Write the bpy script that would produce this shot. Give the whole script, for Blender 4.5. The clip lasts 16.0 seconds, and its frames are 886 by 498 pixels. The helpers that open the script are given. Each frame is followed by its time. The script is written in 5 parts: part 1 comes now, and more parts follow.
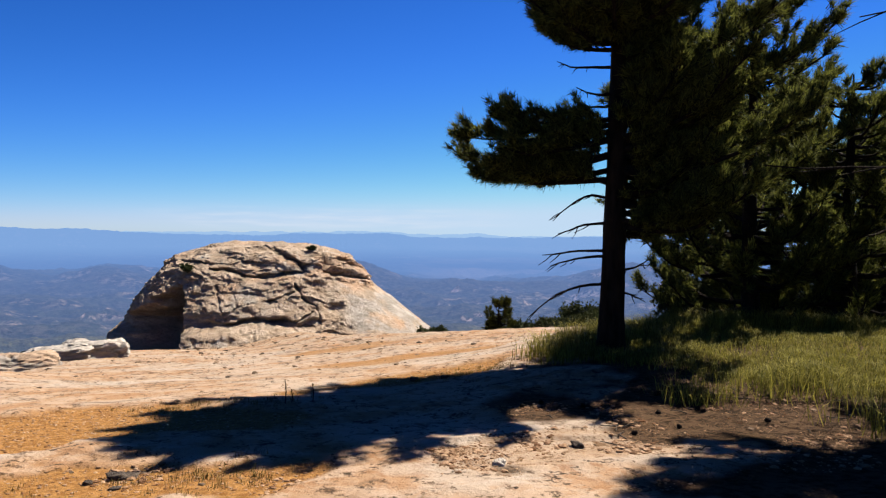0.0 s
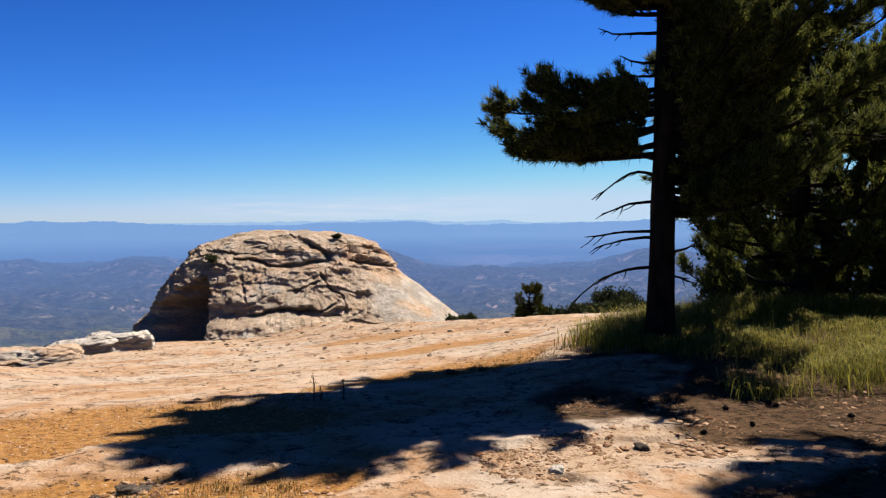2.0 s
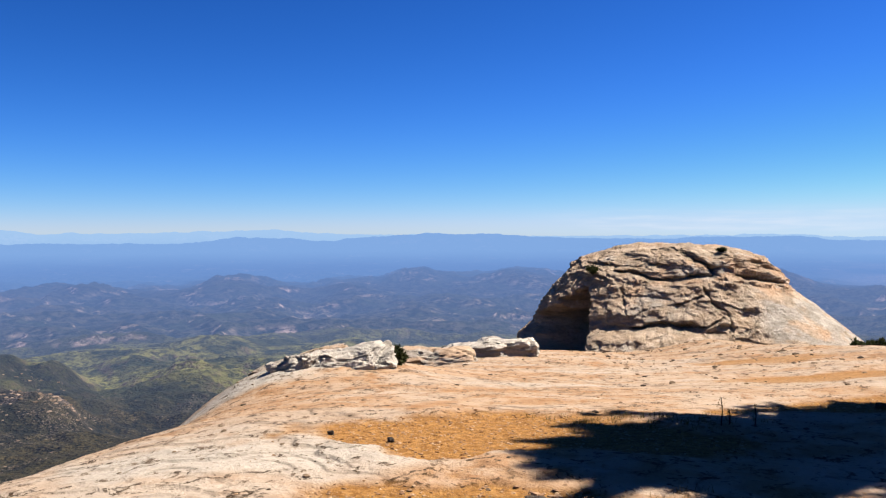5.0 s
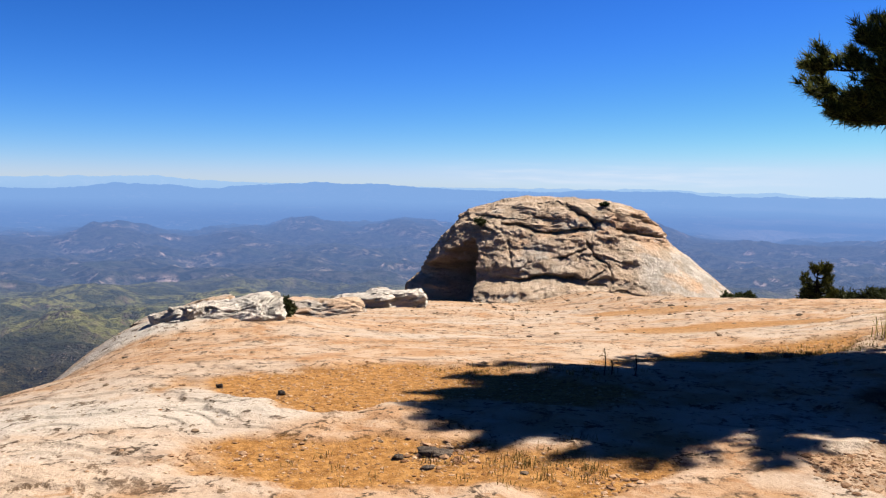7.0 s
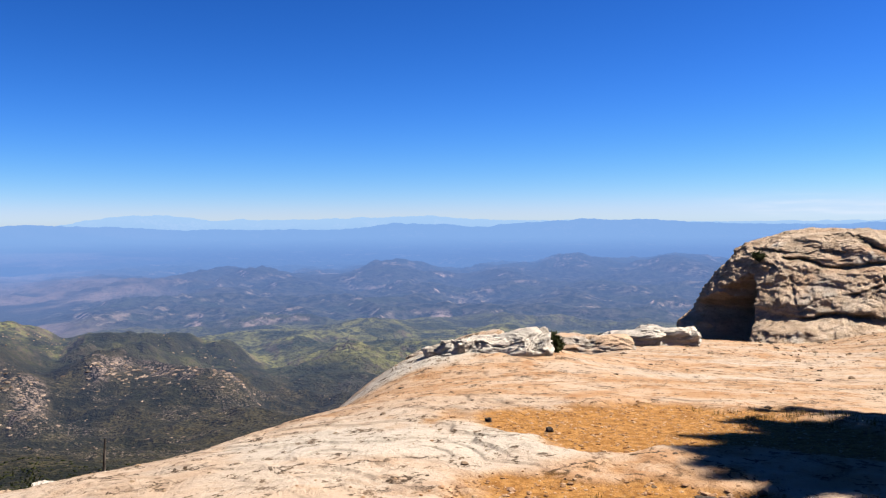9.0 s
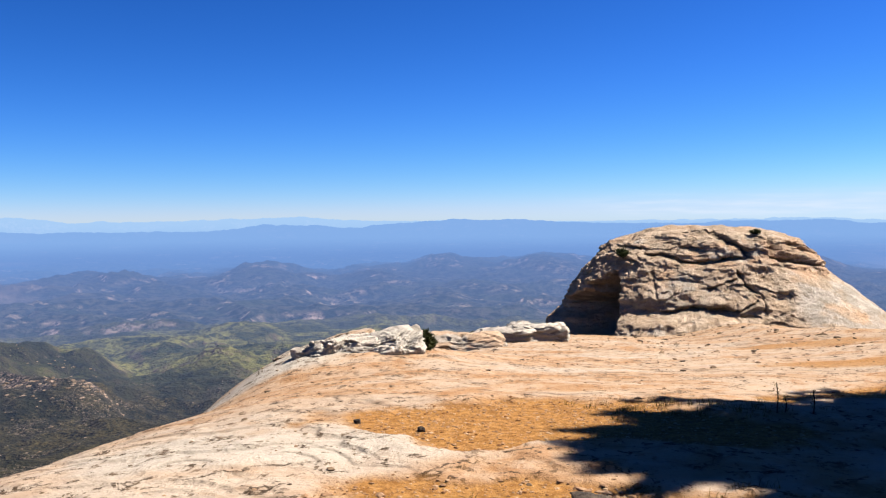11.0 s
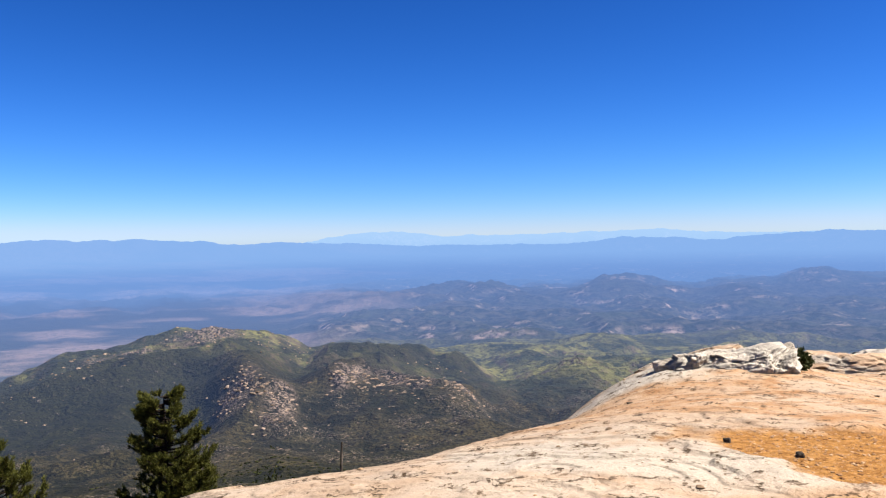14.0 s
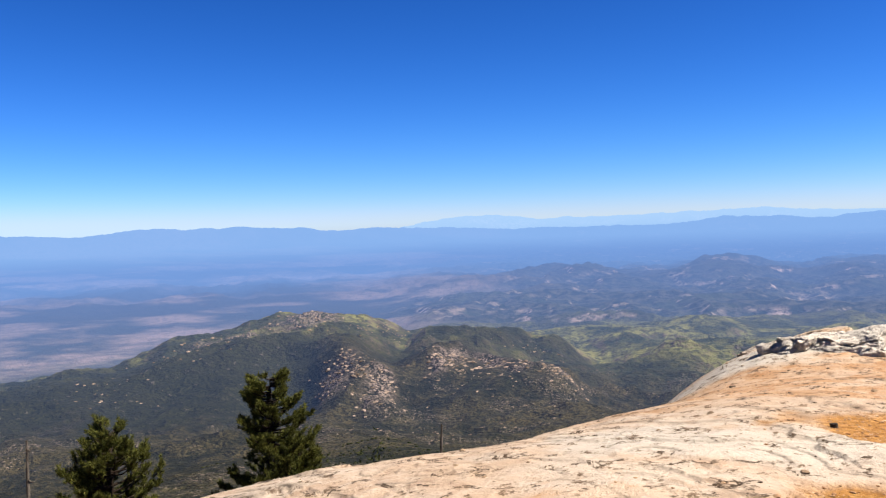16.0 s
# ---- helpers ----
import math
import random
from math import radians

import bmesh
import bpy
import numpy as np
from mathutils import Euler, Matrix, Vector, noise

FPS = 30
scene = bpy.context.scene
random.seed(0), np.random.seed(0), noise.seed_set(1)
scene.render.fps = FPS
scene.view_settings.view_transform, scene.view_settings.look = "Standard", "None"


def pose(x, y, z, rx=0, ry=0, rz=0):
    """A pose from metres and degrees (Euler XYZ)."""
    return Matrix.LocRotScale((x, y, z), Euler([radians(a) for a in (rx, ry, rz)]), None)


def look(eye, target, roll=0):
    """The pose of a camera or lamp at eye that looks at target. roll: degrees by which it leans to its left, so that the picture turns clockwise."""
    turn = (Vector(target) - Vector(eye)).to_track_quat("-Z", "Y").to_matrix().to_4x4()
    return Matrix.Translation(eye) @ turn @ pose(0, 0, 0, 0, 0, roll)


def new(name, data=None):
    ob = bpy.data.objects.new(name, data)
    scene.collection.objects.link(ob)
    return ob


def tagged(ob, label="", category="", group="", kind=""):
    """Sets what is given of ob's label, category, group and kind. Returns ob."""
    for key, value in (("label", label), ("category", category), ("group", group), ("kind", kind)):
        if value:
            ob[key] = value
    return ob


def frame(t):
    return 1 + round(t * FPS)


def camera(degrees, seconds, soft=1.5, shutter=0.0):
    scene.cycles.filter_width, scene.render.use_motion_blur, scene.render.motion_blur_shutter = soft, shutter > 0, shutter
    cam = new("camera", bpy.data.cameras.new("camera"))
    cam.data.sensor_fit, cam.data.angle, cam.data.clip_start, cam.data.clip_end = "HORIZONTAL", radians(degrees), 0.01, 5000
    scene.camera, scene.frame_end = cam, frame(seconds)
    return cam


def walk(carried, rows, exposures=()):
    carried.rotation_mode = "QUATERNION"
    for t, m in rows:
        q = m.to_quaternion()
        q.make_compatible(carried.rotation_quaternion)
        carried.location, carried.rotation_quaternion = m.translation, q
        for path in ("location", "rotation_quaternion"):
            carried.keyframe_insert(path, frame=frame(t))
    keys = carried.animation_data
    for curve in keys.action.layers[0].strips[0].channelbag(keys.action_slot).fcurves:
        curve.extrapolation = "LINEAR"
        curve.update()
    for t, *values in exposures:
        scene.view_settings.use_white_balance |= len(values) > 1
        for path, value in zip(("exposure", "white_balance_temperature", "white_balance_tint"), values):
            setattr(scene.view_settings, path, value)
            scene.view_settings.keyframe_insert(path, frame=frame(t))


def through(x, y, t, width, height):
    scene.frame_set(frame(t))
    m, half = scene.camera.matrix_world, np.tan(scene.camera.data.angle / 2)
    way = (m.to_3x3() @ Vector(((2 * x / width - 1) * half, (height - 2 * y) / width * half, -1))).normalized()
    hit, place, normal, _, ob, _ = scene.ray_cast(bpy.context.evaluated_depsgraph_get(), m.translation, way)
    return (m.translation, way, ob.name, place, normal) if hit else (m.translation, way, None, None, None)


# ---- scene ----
cam = camera(53.57, 16.0, soft=1.25)
PATH = [
    (0.0, (0.177, -1.205, 1.689), (3.203, 8.324, 1.463), 0.40),
    (0.5, (0.213, -1.009, 1.675), (3.211, 8.527, 1.397), 0.05),
    (1.0, (0.244, -0.808, 1.672), (3.184, 8.744, 1.331), -0.17),
    (1.5, (0.265, -0.635, 1.651), (3.120, 8.941, 1.278), -0.46),
    (2.0, (0.266, -0.459, 1.627), (3.029, 9.145, 1.256), -0.55),
    (2.5, (0.244, -0.266, 1.603), (2.942, 9.357, 1.246), -0.48),
    (3.0, (0.215, -0.096, 1.575), (2.446, 9.647, 1.275), -0.32),
    (3.5, (0.176, 0.004, 1.532), (1.431, 9.923, 1.335), -0.35),
    (4.0, (0.075, -0.019, 1.554), (0.098, 9.980, 1.408), -0.50),
    (4.2, (0.066, -0.027, 1.554), (-0.448, 9.959, 1.444), -0.50),
    (5.2, (0.046, -0.016, 1.578), (-1.380, 9.879, 1.334), -0.18),
    (6.3, (0.025, -0.005, 1.602), (-0.396, 9.964, 0.940), 0.13),
    (6.5, (0.008, -0.013, 1.596), (-0.144, 9.961, 0.896), 0.43),
    (7.0, (0.001, 0.001, 1.589), (-0.134, 9.972, 0.843), 0.95),
    (7.5, (0.012, 0.081, 1.582), (-1.010, 10.003, 0.879), 0.90),
    (8.0, (-0.002, 0.128, 1.582), (-2.230, 9.860, 1.008), 0.15),
    (8.5, (-0.013, 0.113, 1.564), (-3.203, 9.581, 1.136), -0.28),
    (9.0, (-0.022, 0.132, 1.560), (-3.132, 9.629, 1.214), -0.35),
    (9.5, (-0.026, 0.184, 1.571), (-2.666, 9.823, 1.244), -0.36),
    (9.7, (-0.025, 0.205, 1.571), (-2.481, 9.893, 1.243), -0.50),
    (10.8, (-0.061, 0.401, 1.504), (-1.762, 10.249, 1.156), -0.64),
    (11.8, (-0.097, 0.596, 1.438), (-2.132, 10.380, 1.069), -0.78),
    (12.0, (-0.106, 0.594, 1.439), (-2.446, 10.309, 1.081), -0.83),
    (12.5, (-0.125, 0.525, 1.459), (-3.492, 9.936, 1.167), -0.90),
    (13.0, (-0.107, 0.471, 1.465), (-4.414, 9.492, 1.218), -1.29),
    (13.5, (-0.108, 0.448, 1.466), (-5.103, 9.109, 1.266), -1.24),
    (14.0, (-0.121, 0.446, 1.469), (-5.551, 8.842, 1.316), -1.05),
    (14.5, (-0.120, 0.429, 1.475), (-5.934, 8.564, 1.354), -0.81),
    (15.0, (-0.107, 0.396, 1.489), (-6.307, 8.240, 1.358), -1.02),
    (15.5, (-0.073, 0.360, 1.489), (-6.609, 7.927, 1.315), -1.57),
    (16.0, (-0.064, 0.337, 1.496), (-6.374, 8.088, 1.182), -2.05),
]
walk(cam, [(t, look(eye, target, roll)) for t, eye, target, roll in PATH],
     [(0.0, 1.63), (2.5, 1.61), (4.0, 1.69), (7.5, 1.71), (9.0, 1.79), (12.0, 1.80), (14.0, 1.87), (16.0, 1.88)])

# ---------------------------------------------------------------- light
SUN_AZ, SUN_EL = 64.0, 53.0      # degrees right of +y, degrees up
world = bpy.data.worlds.new("sky")
scene.world = world
world.use_nodes = True
wn = world.node_tree.nodes
wbg = wn["Background"]
sky = wn.new("ShaderNodeTexSky")
sky.sky_type = "NISHITA"
sky.sun_disc = False
sky.sun_elevation = radians(SUN_EL)
sky.sun_rotation = radians(SUN_AZ)
sky.altitude = 2200
sky.air_density = 1.0
sky.dust_density = 0.06
sky.ozone_density = 10.0
# the clip's camera deepens the blue: each channel gets its own contrast
split, merge = wn.new("ShaderNodeSeparateColor"), wn.new("ShaderNodeCombineColor")
world.node_tree.links.new(sky.outputs[0], split.inputs[0])
for ch, (power, gain, most) in enumerate(((2.05, 0.108, 2.8), (1.58, 0.194, 3.68), (1.52, 0.254, 4.65))):
    up, amp = wn.new("ShaderNodeMath"), wn.new("ShaderNodeMath")
    up.operation, amp.operation = "POWER", "MULTIPLY"
    up.inputs[1].default_value, amp.inputs[1].default_value = power, gain
    world.node_tree.links.new(split.outputs[ch], up.inputs[0])
    even = wn.new("ShaderNodeMath")
    even.operation = "SMOOTH_MIN"
    even.inputs[2].default_value = 1.0
    even.inputs[1].default_value = most
    world.node_tree.links.new(up.outputs[0], amp.inputs[0])
    world.node_tree.links.new(amp.outputs[0], even.inputs[0])
    world.node_tree.links.new(even.outputs[0], merge.inputs[ch])
# a low bank of thin cloud over the far plains ahead
wl = world.node_tree.links
heading = wn.new("ShaderNodeTexCoord").outputs["Generated"]
axes, stretch, puff, cloud = wn.new("ShaderNodeSeparateXYZ"), wn.new("ShaderNodeMapping"), wn.new("ShaderNodeTexNoise"), wn.new("ShaderNodeMix")
wl.new(heading, axes.inputs[0])
wl.new(heading, stretch.inputs["Vector"])
stretch.inputs["Scale"].default_value = (9, 9, 110)
wl.new(stretch.outputs[0], puff.inputs["Vector"])
puff.inputs["Scale"].default_value, puff.inputs["Detail"].default_value = 1.6, 5.0
cover = puff.outputs["Fac"]
for source, lo, hi in ((cover, 0.36, 0.66), (axes.outputs[2], -0.004, 0.006), (axes.outputs[2], 0.030, 0.010), (axes.outputs[0], -0.06, 0.10), (axes.outputs[0], 0.42, 0.26), (axes.outputs[1], 0.0, 0.2)):
    edge = wn.new("ShaderNodeMapRange")
    edge.interpolation_type = "SMOOTHSTEP"
    edge.inputs["From Min"].default_value, edge.inputs["From Max"].default_value = lo, hi
    wl.new(source, edge.inputs["Value"])
    if source is puff.outputs["Fac"]:
        cover = edge.outputs[0]
        continue
    both = wn.new("ShaderNodeMath")
    both.operation = "MULTIPLY"
    wl.new(cover, both.inputs[0])
    wl.new(edge.outputs[0], both.inputs[1])
    cover = both.outputs[0]
cloud.data_type = "RGBA"
wl.new(cover, cloud.inputs[0])
wl.new(merge.outputs[0], cloud.inputs[6])
cloud.inputs[7].default_value = (3.5, 4.0, 4.7, 1.0)
wl.new(cloud.outputs[2], wbg.inputs[0])
wbg.inputs[1].default_value = 0.062
sun = new("sun", bpy.data.lights.new("sun", "SUN"))
sun.data.energy = 5.0
sun.data.angle = radians(0.53)
sun.data.color = (1.0, 0.94, 0.85)
_a, _e = radians(SUN_AZ), radians(SUN_EL)
TO_SUN = Vector((math.sin(_a) * math.cos(_e), math.cos(_a) * math.cos(_e), math.sin(_e)))
sun.matrix_world = look((0, 0, 60), Vector((0, 0, 60)) - TO_SUN)


# ---------------------------------------------------------------- numbers
def smooth(a, b, x):
    t = np.clip((np.asarray(x, float) - a) / (b - a), 0, 1)
    return t * t * (3 - 2 * t)


def hash3(i, j, k, seed):
    h = (i * 374761393 + j * 668265263 + k * 2147483647 + seed * 1274126177) & 0xFFFFFFFF
    h = ((h ^ (h >> 13)) * 1274126177) & 0xFFFFFFFF
    h = ((h ^ (h >> 16)) * 2246822519) & 0xFFFFFFFF
    return ((h ^ (h >> 15)) & 0xFFFFFF) / 16777215.0


def vnoise(x, y, z=0.0, seed=0):
    """Value noise from -1 to 1."""
    x, y, z = np.broadcast_arrays(np.asarray(x, float), np.asarray(y, float), np.asarray(z, float))
    fx, fy, fz = np.floor(x), np.floor(y), np.floor(z)
    i, j, k = fx.astype(np.int64), fy.astype(np.int64), fz.astype(np.int64)
    u, v, w = x - fx, y - fy, z - fz
    u, v, w = (q * q * q * (q * (q * 6 - 15) + 10) for q in (u, v, w))
    out = 0
    for a in (0, 1):
        for b in (0, 1):
            for c in (0, 1):
                wt = (u if a else 1 - u) * (v if b else 1 - v) * (w if c else 1 - w)
                out = out + wt * hash3(i + a, j + b, k + c, seed)
    return out * 2 - 1


def fbm(x, y, z=0.0, octaves=4, seed=0, gain=0.5):
    out, amp = 0, 1.0
    for o in range(octaves):
        out = out + amp * vnoise(np.asarray(x) * 2**o + 17 * o, np.asarray(y) * 2**o - 9 * o, np.asarray(z) * 2**o, seed + o)
        amp *= gain
    return out


def ridged(x, y, z=0.0, octaves=4, seed=0, gain=0.5):
    out, amp = 0, 1.0
    for o in range(octaves):
        out = out + amp * (1 - 2 * np.abs(vnoise(np.asarray(x) * 2**o + 5 * o, np.asarray(y) * 2**o + 3 * o, np.asarray(z) * 2**o, seed + o)))
        amp *= gain
    return out


def cells(x, y, z, seed):
    """Nearest cell: its random value, and how far its border is."""
    shp = np.shape(x)
    x, y, z = (np.ravel(q) for q in np.broadcast_arrays(x, y, z))
    i, j, k = (np.floor(q).astype(np.int64) for q in (x, y, z))
    f1, f2, val = np.full(x.shape, 9.0), np.full(x.shape, 9.0), np.zeros(x.shape)
    for a in (-1, 0, 1):
        for b in (-1, 0, 1):
            for c in (-1, 0, 1):
                ci, cj, ck = i + a, j + b, k + c
                d = np.sqrt((ci + hash3(ci, cj, ck, seed) - x) ** 2 + (cj + hash3(ci, cj, ck, seed + 1) - y) ** 2 + (ck + hash3(ci, cj, ck, seed + 2) - z) ** 2)
                near = d < f1
                f2 = np.where(near, f1, np.minimum(f2, d))
                val = np.where(near, hash3(ci, cj, ck, seed + 3), val)
                f1 = np.where(near, d, f1)
    return val.reshape(shp), (f2 - f1).reshape(shp)


# ---------------------------------------------------------------- mesh helpers
def mesh_from(name, verts, faces, material, shade=True):
    """One mesh from arrays; faces all of one corner count."""
    me = bpy.data.meshes.new(name)
    verts = np.asarray(verts, np.float32)
    faces = np.asarray(faces, np.int32)
    n, c = faces.shape
    me.vertices.add(len(verts))
    me.vertices.foreach_set("co", verts.ravel())
    me.loops.add(n * c)
    me.loops.foreach_set("vertex_index", faces.ravel())
    me.polygons.add(n)
    me.polygons.foreach_set("loop_start", np.arange(0, n * c, c, dtype=np.int32))
    me.polygons.foreach_set("loop_total", np.full(n, c, np.int32))
    me.polygons.foreach_set("use_smooth", np.full(n, shade, bool))
    me.update(calc_edges=True)
    me.materials.append(material)
    return me


def part(name, me, parent=None, label="", at=None):
    ob = new(name, me)
    if parent is not None:
        ob.parent = parent
    if at is not None:
        ob.location = at
    return tagged(ob, label)


def thing(name, at, label, category, group="", rz=0.0):
    ob = new(name)
    ob.empty_display_size = 0.2
    ob.matrix_basis = pose(*at, 0, 0, rz)
    return tagged(ob, label, category, group)


def grid_faces(rows, cols, wrap=False):
    i, j = np.meshgrid(np.arange(rows - 1), np.arange(cols if wrap else cols - 1), indexing="ij")
    a = (i * cols + j).ravel()
    b = (i * cols + (j + 1) % cols).ravel()
    return np.stack([a, b, b + cols, a + cols], 1)


def tube(points, radii, sides=7):
    """Verts and quads of a tapered tube along points."""
    pts = np.asarray(points, float)
    tan = np.gradient(pts, axis=0)
    tan /= np.linalg.norm(tan, axis=1, keepdims=True) + 1e-9
    ref = np.where(np.abs(tan[:, 2:3]) > 0.9, [[1.0, 0, 0]], [[0, 0, 1.0]])
    u = np.cross(tan, ref)
    u /= np.linalg.norm(u, axis=1, keepdims=True) + 1e-9
    w = np.cross(tan, u)
    ang = np.linspace(0, 2 * np.pi, sides, endpoint=False)
    ring = np.cos(ang)[None, :, None] * u[:, None] + np.sin(ang)[None, :, None] * w[:, None]
    v = pts[:, None] + ring * np.asarray(radii)[:, None, None]
    return v.reshape(-1, 3), grid_faces(len(pts), sides, True)


def joined(pieces):
    vs, fs, n = [], [], 0
    for v, f in pieces:
        vs.append(v)
        fs.append(np.asarray(f) + n)
        n += len(v)
    return np.concatenate(vs), np.concatenate(fs)


# ---------------------------------------------------------------- materials
def material(name, rough=0.9, spec=0.2):
    m = bpy.data.materials.new(name)
    m.use_nodes = True
    nt = m.node_tree
    b = nt.nodes["Principled BSDF"]
    b.inputs["Roughness"].default_value = rough
    b.inputs["Specular IOR Level"].default_value = spec
    return m, nt, b


class Nodes:
    """Short hand for a node tree."""

    def __init__(self, nt):
        self.nt = nt

    def put(self, socket, value):
        if isinstance(value, bpy.types.NodeSocket):
            self.nt.links.new(value, socket)
        else:
            socket.default_value = value

    def coords(self, kind="Object"):
        if kind == "World":
            return self.nt.nodes.new("ShaderNodeNewGeometry").outputs["Position"]
        return self.nt.nodes.new("ShaderNodeTexCoord").outputs[kind]

    def scaled(self, vec, s):
        n = self.nt.nodes.new("ShaderNodeMapping")
        self.put(n.inputs["Vector"], vec)
        n.inputs["Scale"].default_value = s
        return n.outputs[0]

    def noise(self, vec, scale, detail=4.0, rough=0.55, distort=0.0):
        n = self.nt.nodes.new("ShaderNodeTexNoise")
        self.put(n.inputs["Vector"], vec)
        n.inputs["Scale"].default_value = scale
        n.inputs["Detail"].default_value = detail
        n.inputs["Roughness"].default_value = rough
        n.inputs["Distortion"].default_value = distort
        return n.outputs["Fac"]

    def step(self, fac, a, b, lo=0.0, hi=1.0):
        n = self.nt.nodes.new("ShaderNodeMapRange")
        n.interpolation_type = "SMOOTHSTEP"
        self.put(n.inputs["Value"], fac)
        n.inputs["From Min"].default_value = a
        n.inputs["From Max"].default_value = b
        n.inputs["To Min"].default_value = lo
        n.inputs["To Max"].default_value = hi
        return n.outputs[0]

    def math(self, op, a, b=0.0):
        n = self.nt.nodes.new("ShaderNodeMath")
        n.operation = op
        self.put(n.inputs[0], a)
        self.put(n.inputs[1], b)
        return n.outputs[0]

    def mix(self, fac, a, b):
        n = self.nt.nodes.new("ShaderNodeMix")
        n.data_type = "RGBA"
        self.put(n.inputs[0], fac)
        for s, v in ((n.inputs[6], a), (n.inputs[7], b)):
            self.put(s, v if isinstance(v, bpy.types.NodeSocket) else (*v, 1.0))
        return n.outputs[2]

    def attribute(self, name):
        n = self.nt.nodes.new("ShaderNodeAttribute")
        n.attribute_name = name
        return n.outputs["Fac"]

    def random(self):
        return self.nt.nodes.new("ShaderNodeNewGeometry").outputs["Random Per Island"]

    def bump(self, bsdf, height, strength, distance):
        n = self.nt.nodes.new("ShaderNodeBump")
        n.inputs["Strength"].default_value = strength
        n.inputs["Distance"].default_value = distance
        self.put(n.inputs["Height"], height)
        self.put(bsdf.inputs["Normal"], n.outputs[0])


def granite_ground():
    m, nt, b = material("weathered_granite", 0.95, 0.03)
    k = Nodes(nt)
    p = k.coords("World")
    big = k.noise(p, 0.55, 3)
    mid = k.noise(p, 2.6, 5, 0.6, 0.6)
    streak = k.noise(k.scaled(p, (1, 0.8, 1)), 3.4, 6, 0.70, 0.8)
    rust = k.noise(p, 1.15, 6, 0.72, 0.5)
    fine = k.noise(p, 38, 4, 0.7)
    col = k.mix(k.step(mid, 0.35, 0.68), (0.216, 0.1272, 0.0696), (0.264, 0.1872, 0.1296))
    col = k.mix(k.step(big, 0.47, 0.6), col, (0.2592, 0.1944, 0.1416))
    col = k.mix(k.step(streak, 0.54, 0.63, 0, 0.65), col, (0.1584, 0.0744, 0.0288))
    col = k.mix(k.step(rust, 0.52, 0.62, 0, 0.6), col, (0.2064, 0.108, 0.0504))
    col = k.mix(k.attribute("bleached"), col, (0.2688, 0.2424, 0.2064))
    col = k.mix(k.step(fine, 0.57, 0.72, 0, 0.4), col, (0.0816, 0.0528, 0.0336))
    chips = k.math("ABSOLUTE", k.math("SUBTRACT", k.noise(k.scaled(p, (0.8, 0.9, 1)), 2.6, 6, 0.62, 0.5), 0.5))
    where = k.step(k.noise(p, 3.6, 4, 0.6), 0.50, 0.58)
    col = k.mix(k.math("MULTIPLY", k.step(chips, 0.024, 0.006), where), col, (0.036, 0.024, 0.01536))
    pits = k.math("MULTIPLY", k.step(k.noise(k.scaled(p, (1, 0.8, 1)), 4.2, 6, 0.74, 0.3), 0.565, 0.62), k.step(k.noise(p, 0.9, 3), 0.44, 0.56))
    col = k.mix(k.math("MULTIPLY", pits, 0.8), col, (0.068, 0.04, 0.0224))
    flecks = k.step(k.noise(k.scaled(p, (1, 0.75, 1)), 9.0, 5, 0.75), 0.575, 0.64, 0, 0.9)
    col = k.mix(flecks, col, (0.0624, 0.0384, 0.0216))
    col = k.mix(k.attribute("crack"), col, (0.0288, 0.02016, 0.0144))
    grit = k.noise(p, 14, 5, 0.75)
    soil = k.mix(k.step(grit, 0.38, 0.66), (0.130, 0.058, 0.0160), (0.232, 0.120, 0.0390))
    soil = k.mix(k.step(k.noise(p, 60, 3, 0.7), 0.58, 0.7, 0, 0.6), soil, (0.2016, 0.1296, 0.072))
    col = k.mix(k.attribute("soil"), col, soil)
    litter = k.mix(k.step(k.math("ADD", k.math("MULTIPLY", grit, 0.5), k.math("MULTIPLY", k.noise(p, 3.5, 5, 0.7), 0.5)), 0.42, 0.58), (0.0160, 0.0092, 0.0050), (0.066, 0.039, 0.0210))
    col = k.mix(k.attribute("litter"), col, litter)
    k.put(b.inputs["Base Color"], col)
    sheet = k.noise(k.scaled(p, (1, 0.9, 1)), 5.5, 6, 0.68, 0.6)
    k.bump(b, k.math("ADD", k.math("MULTIPLY", fine, 0.35), k.math("ADD", mid, sheet)), 0.9, 0.035)
    return m


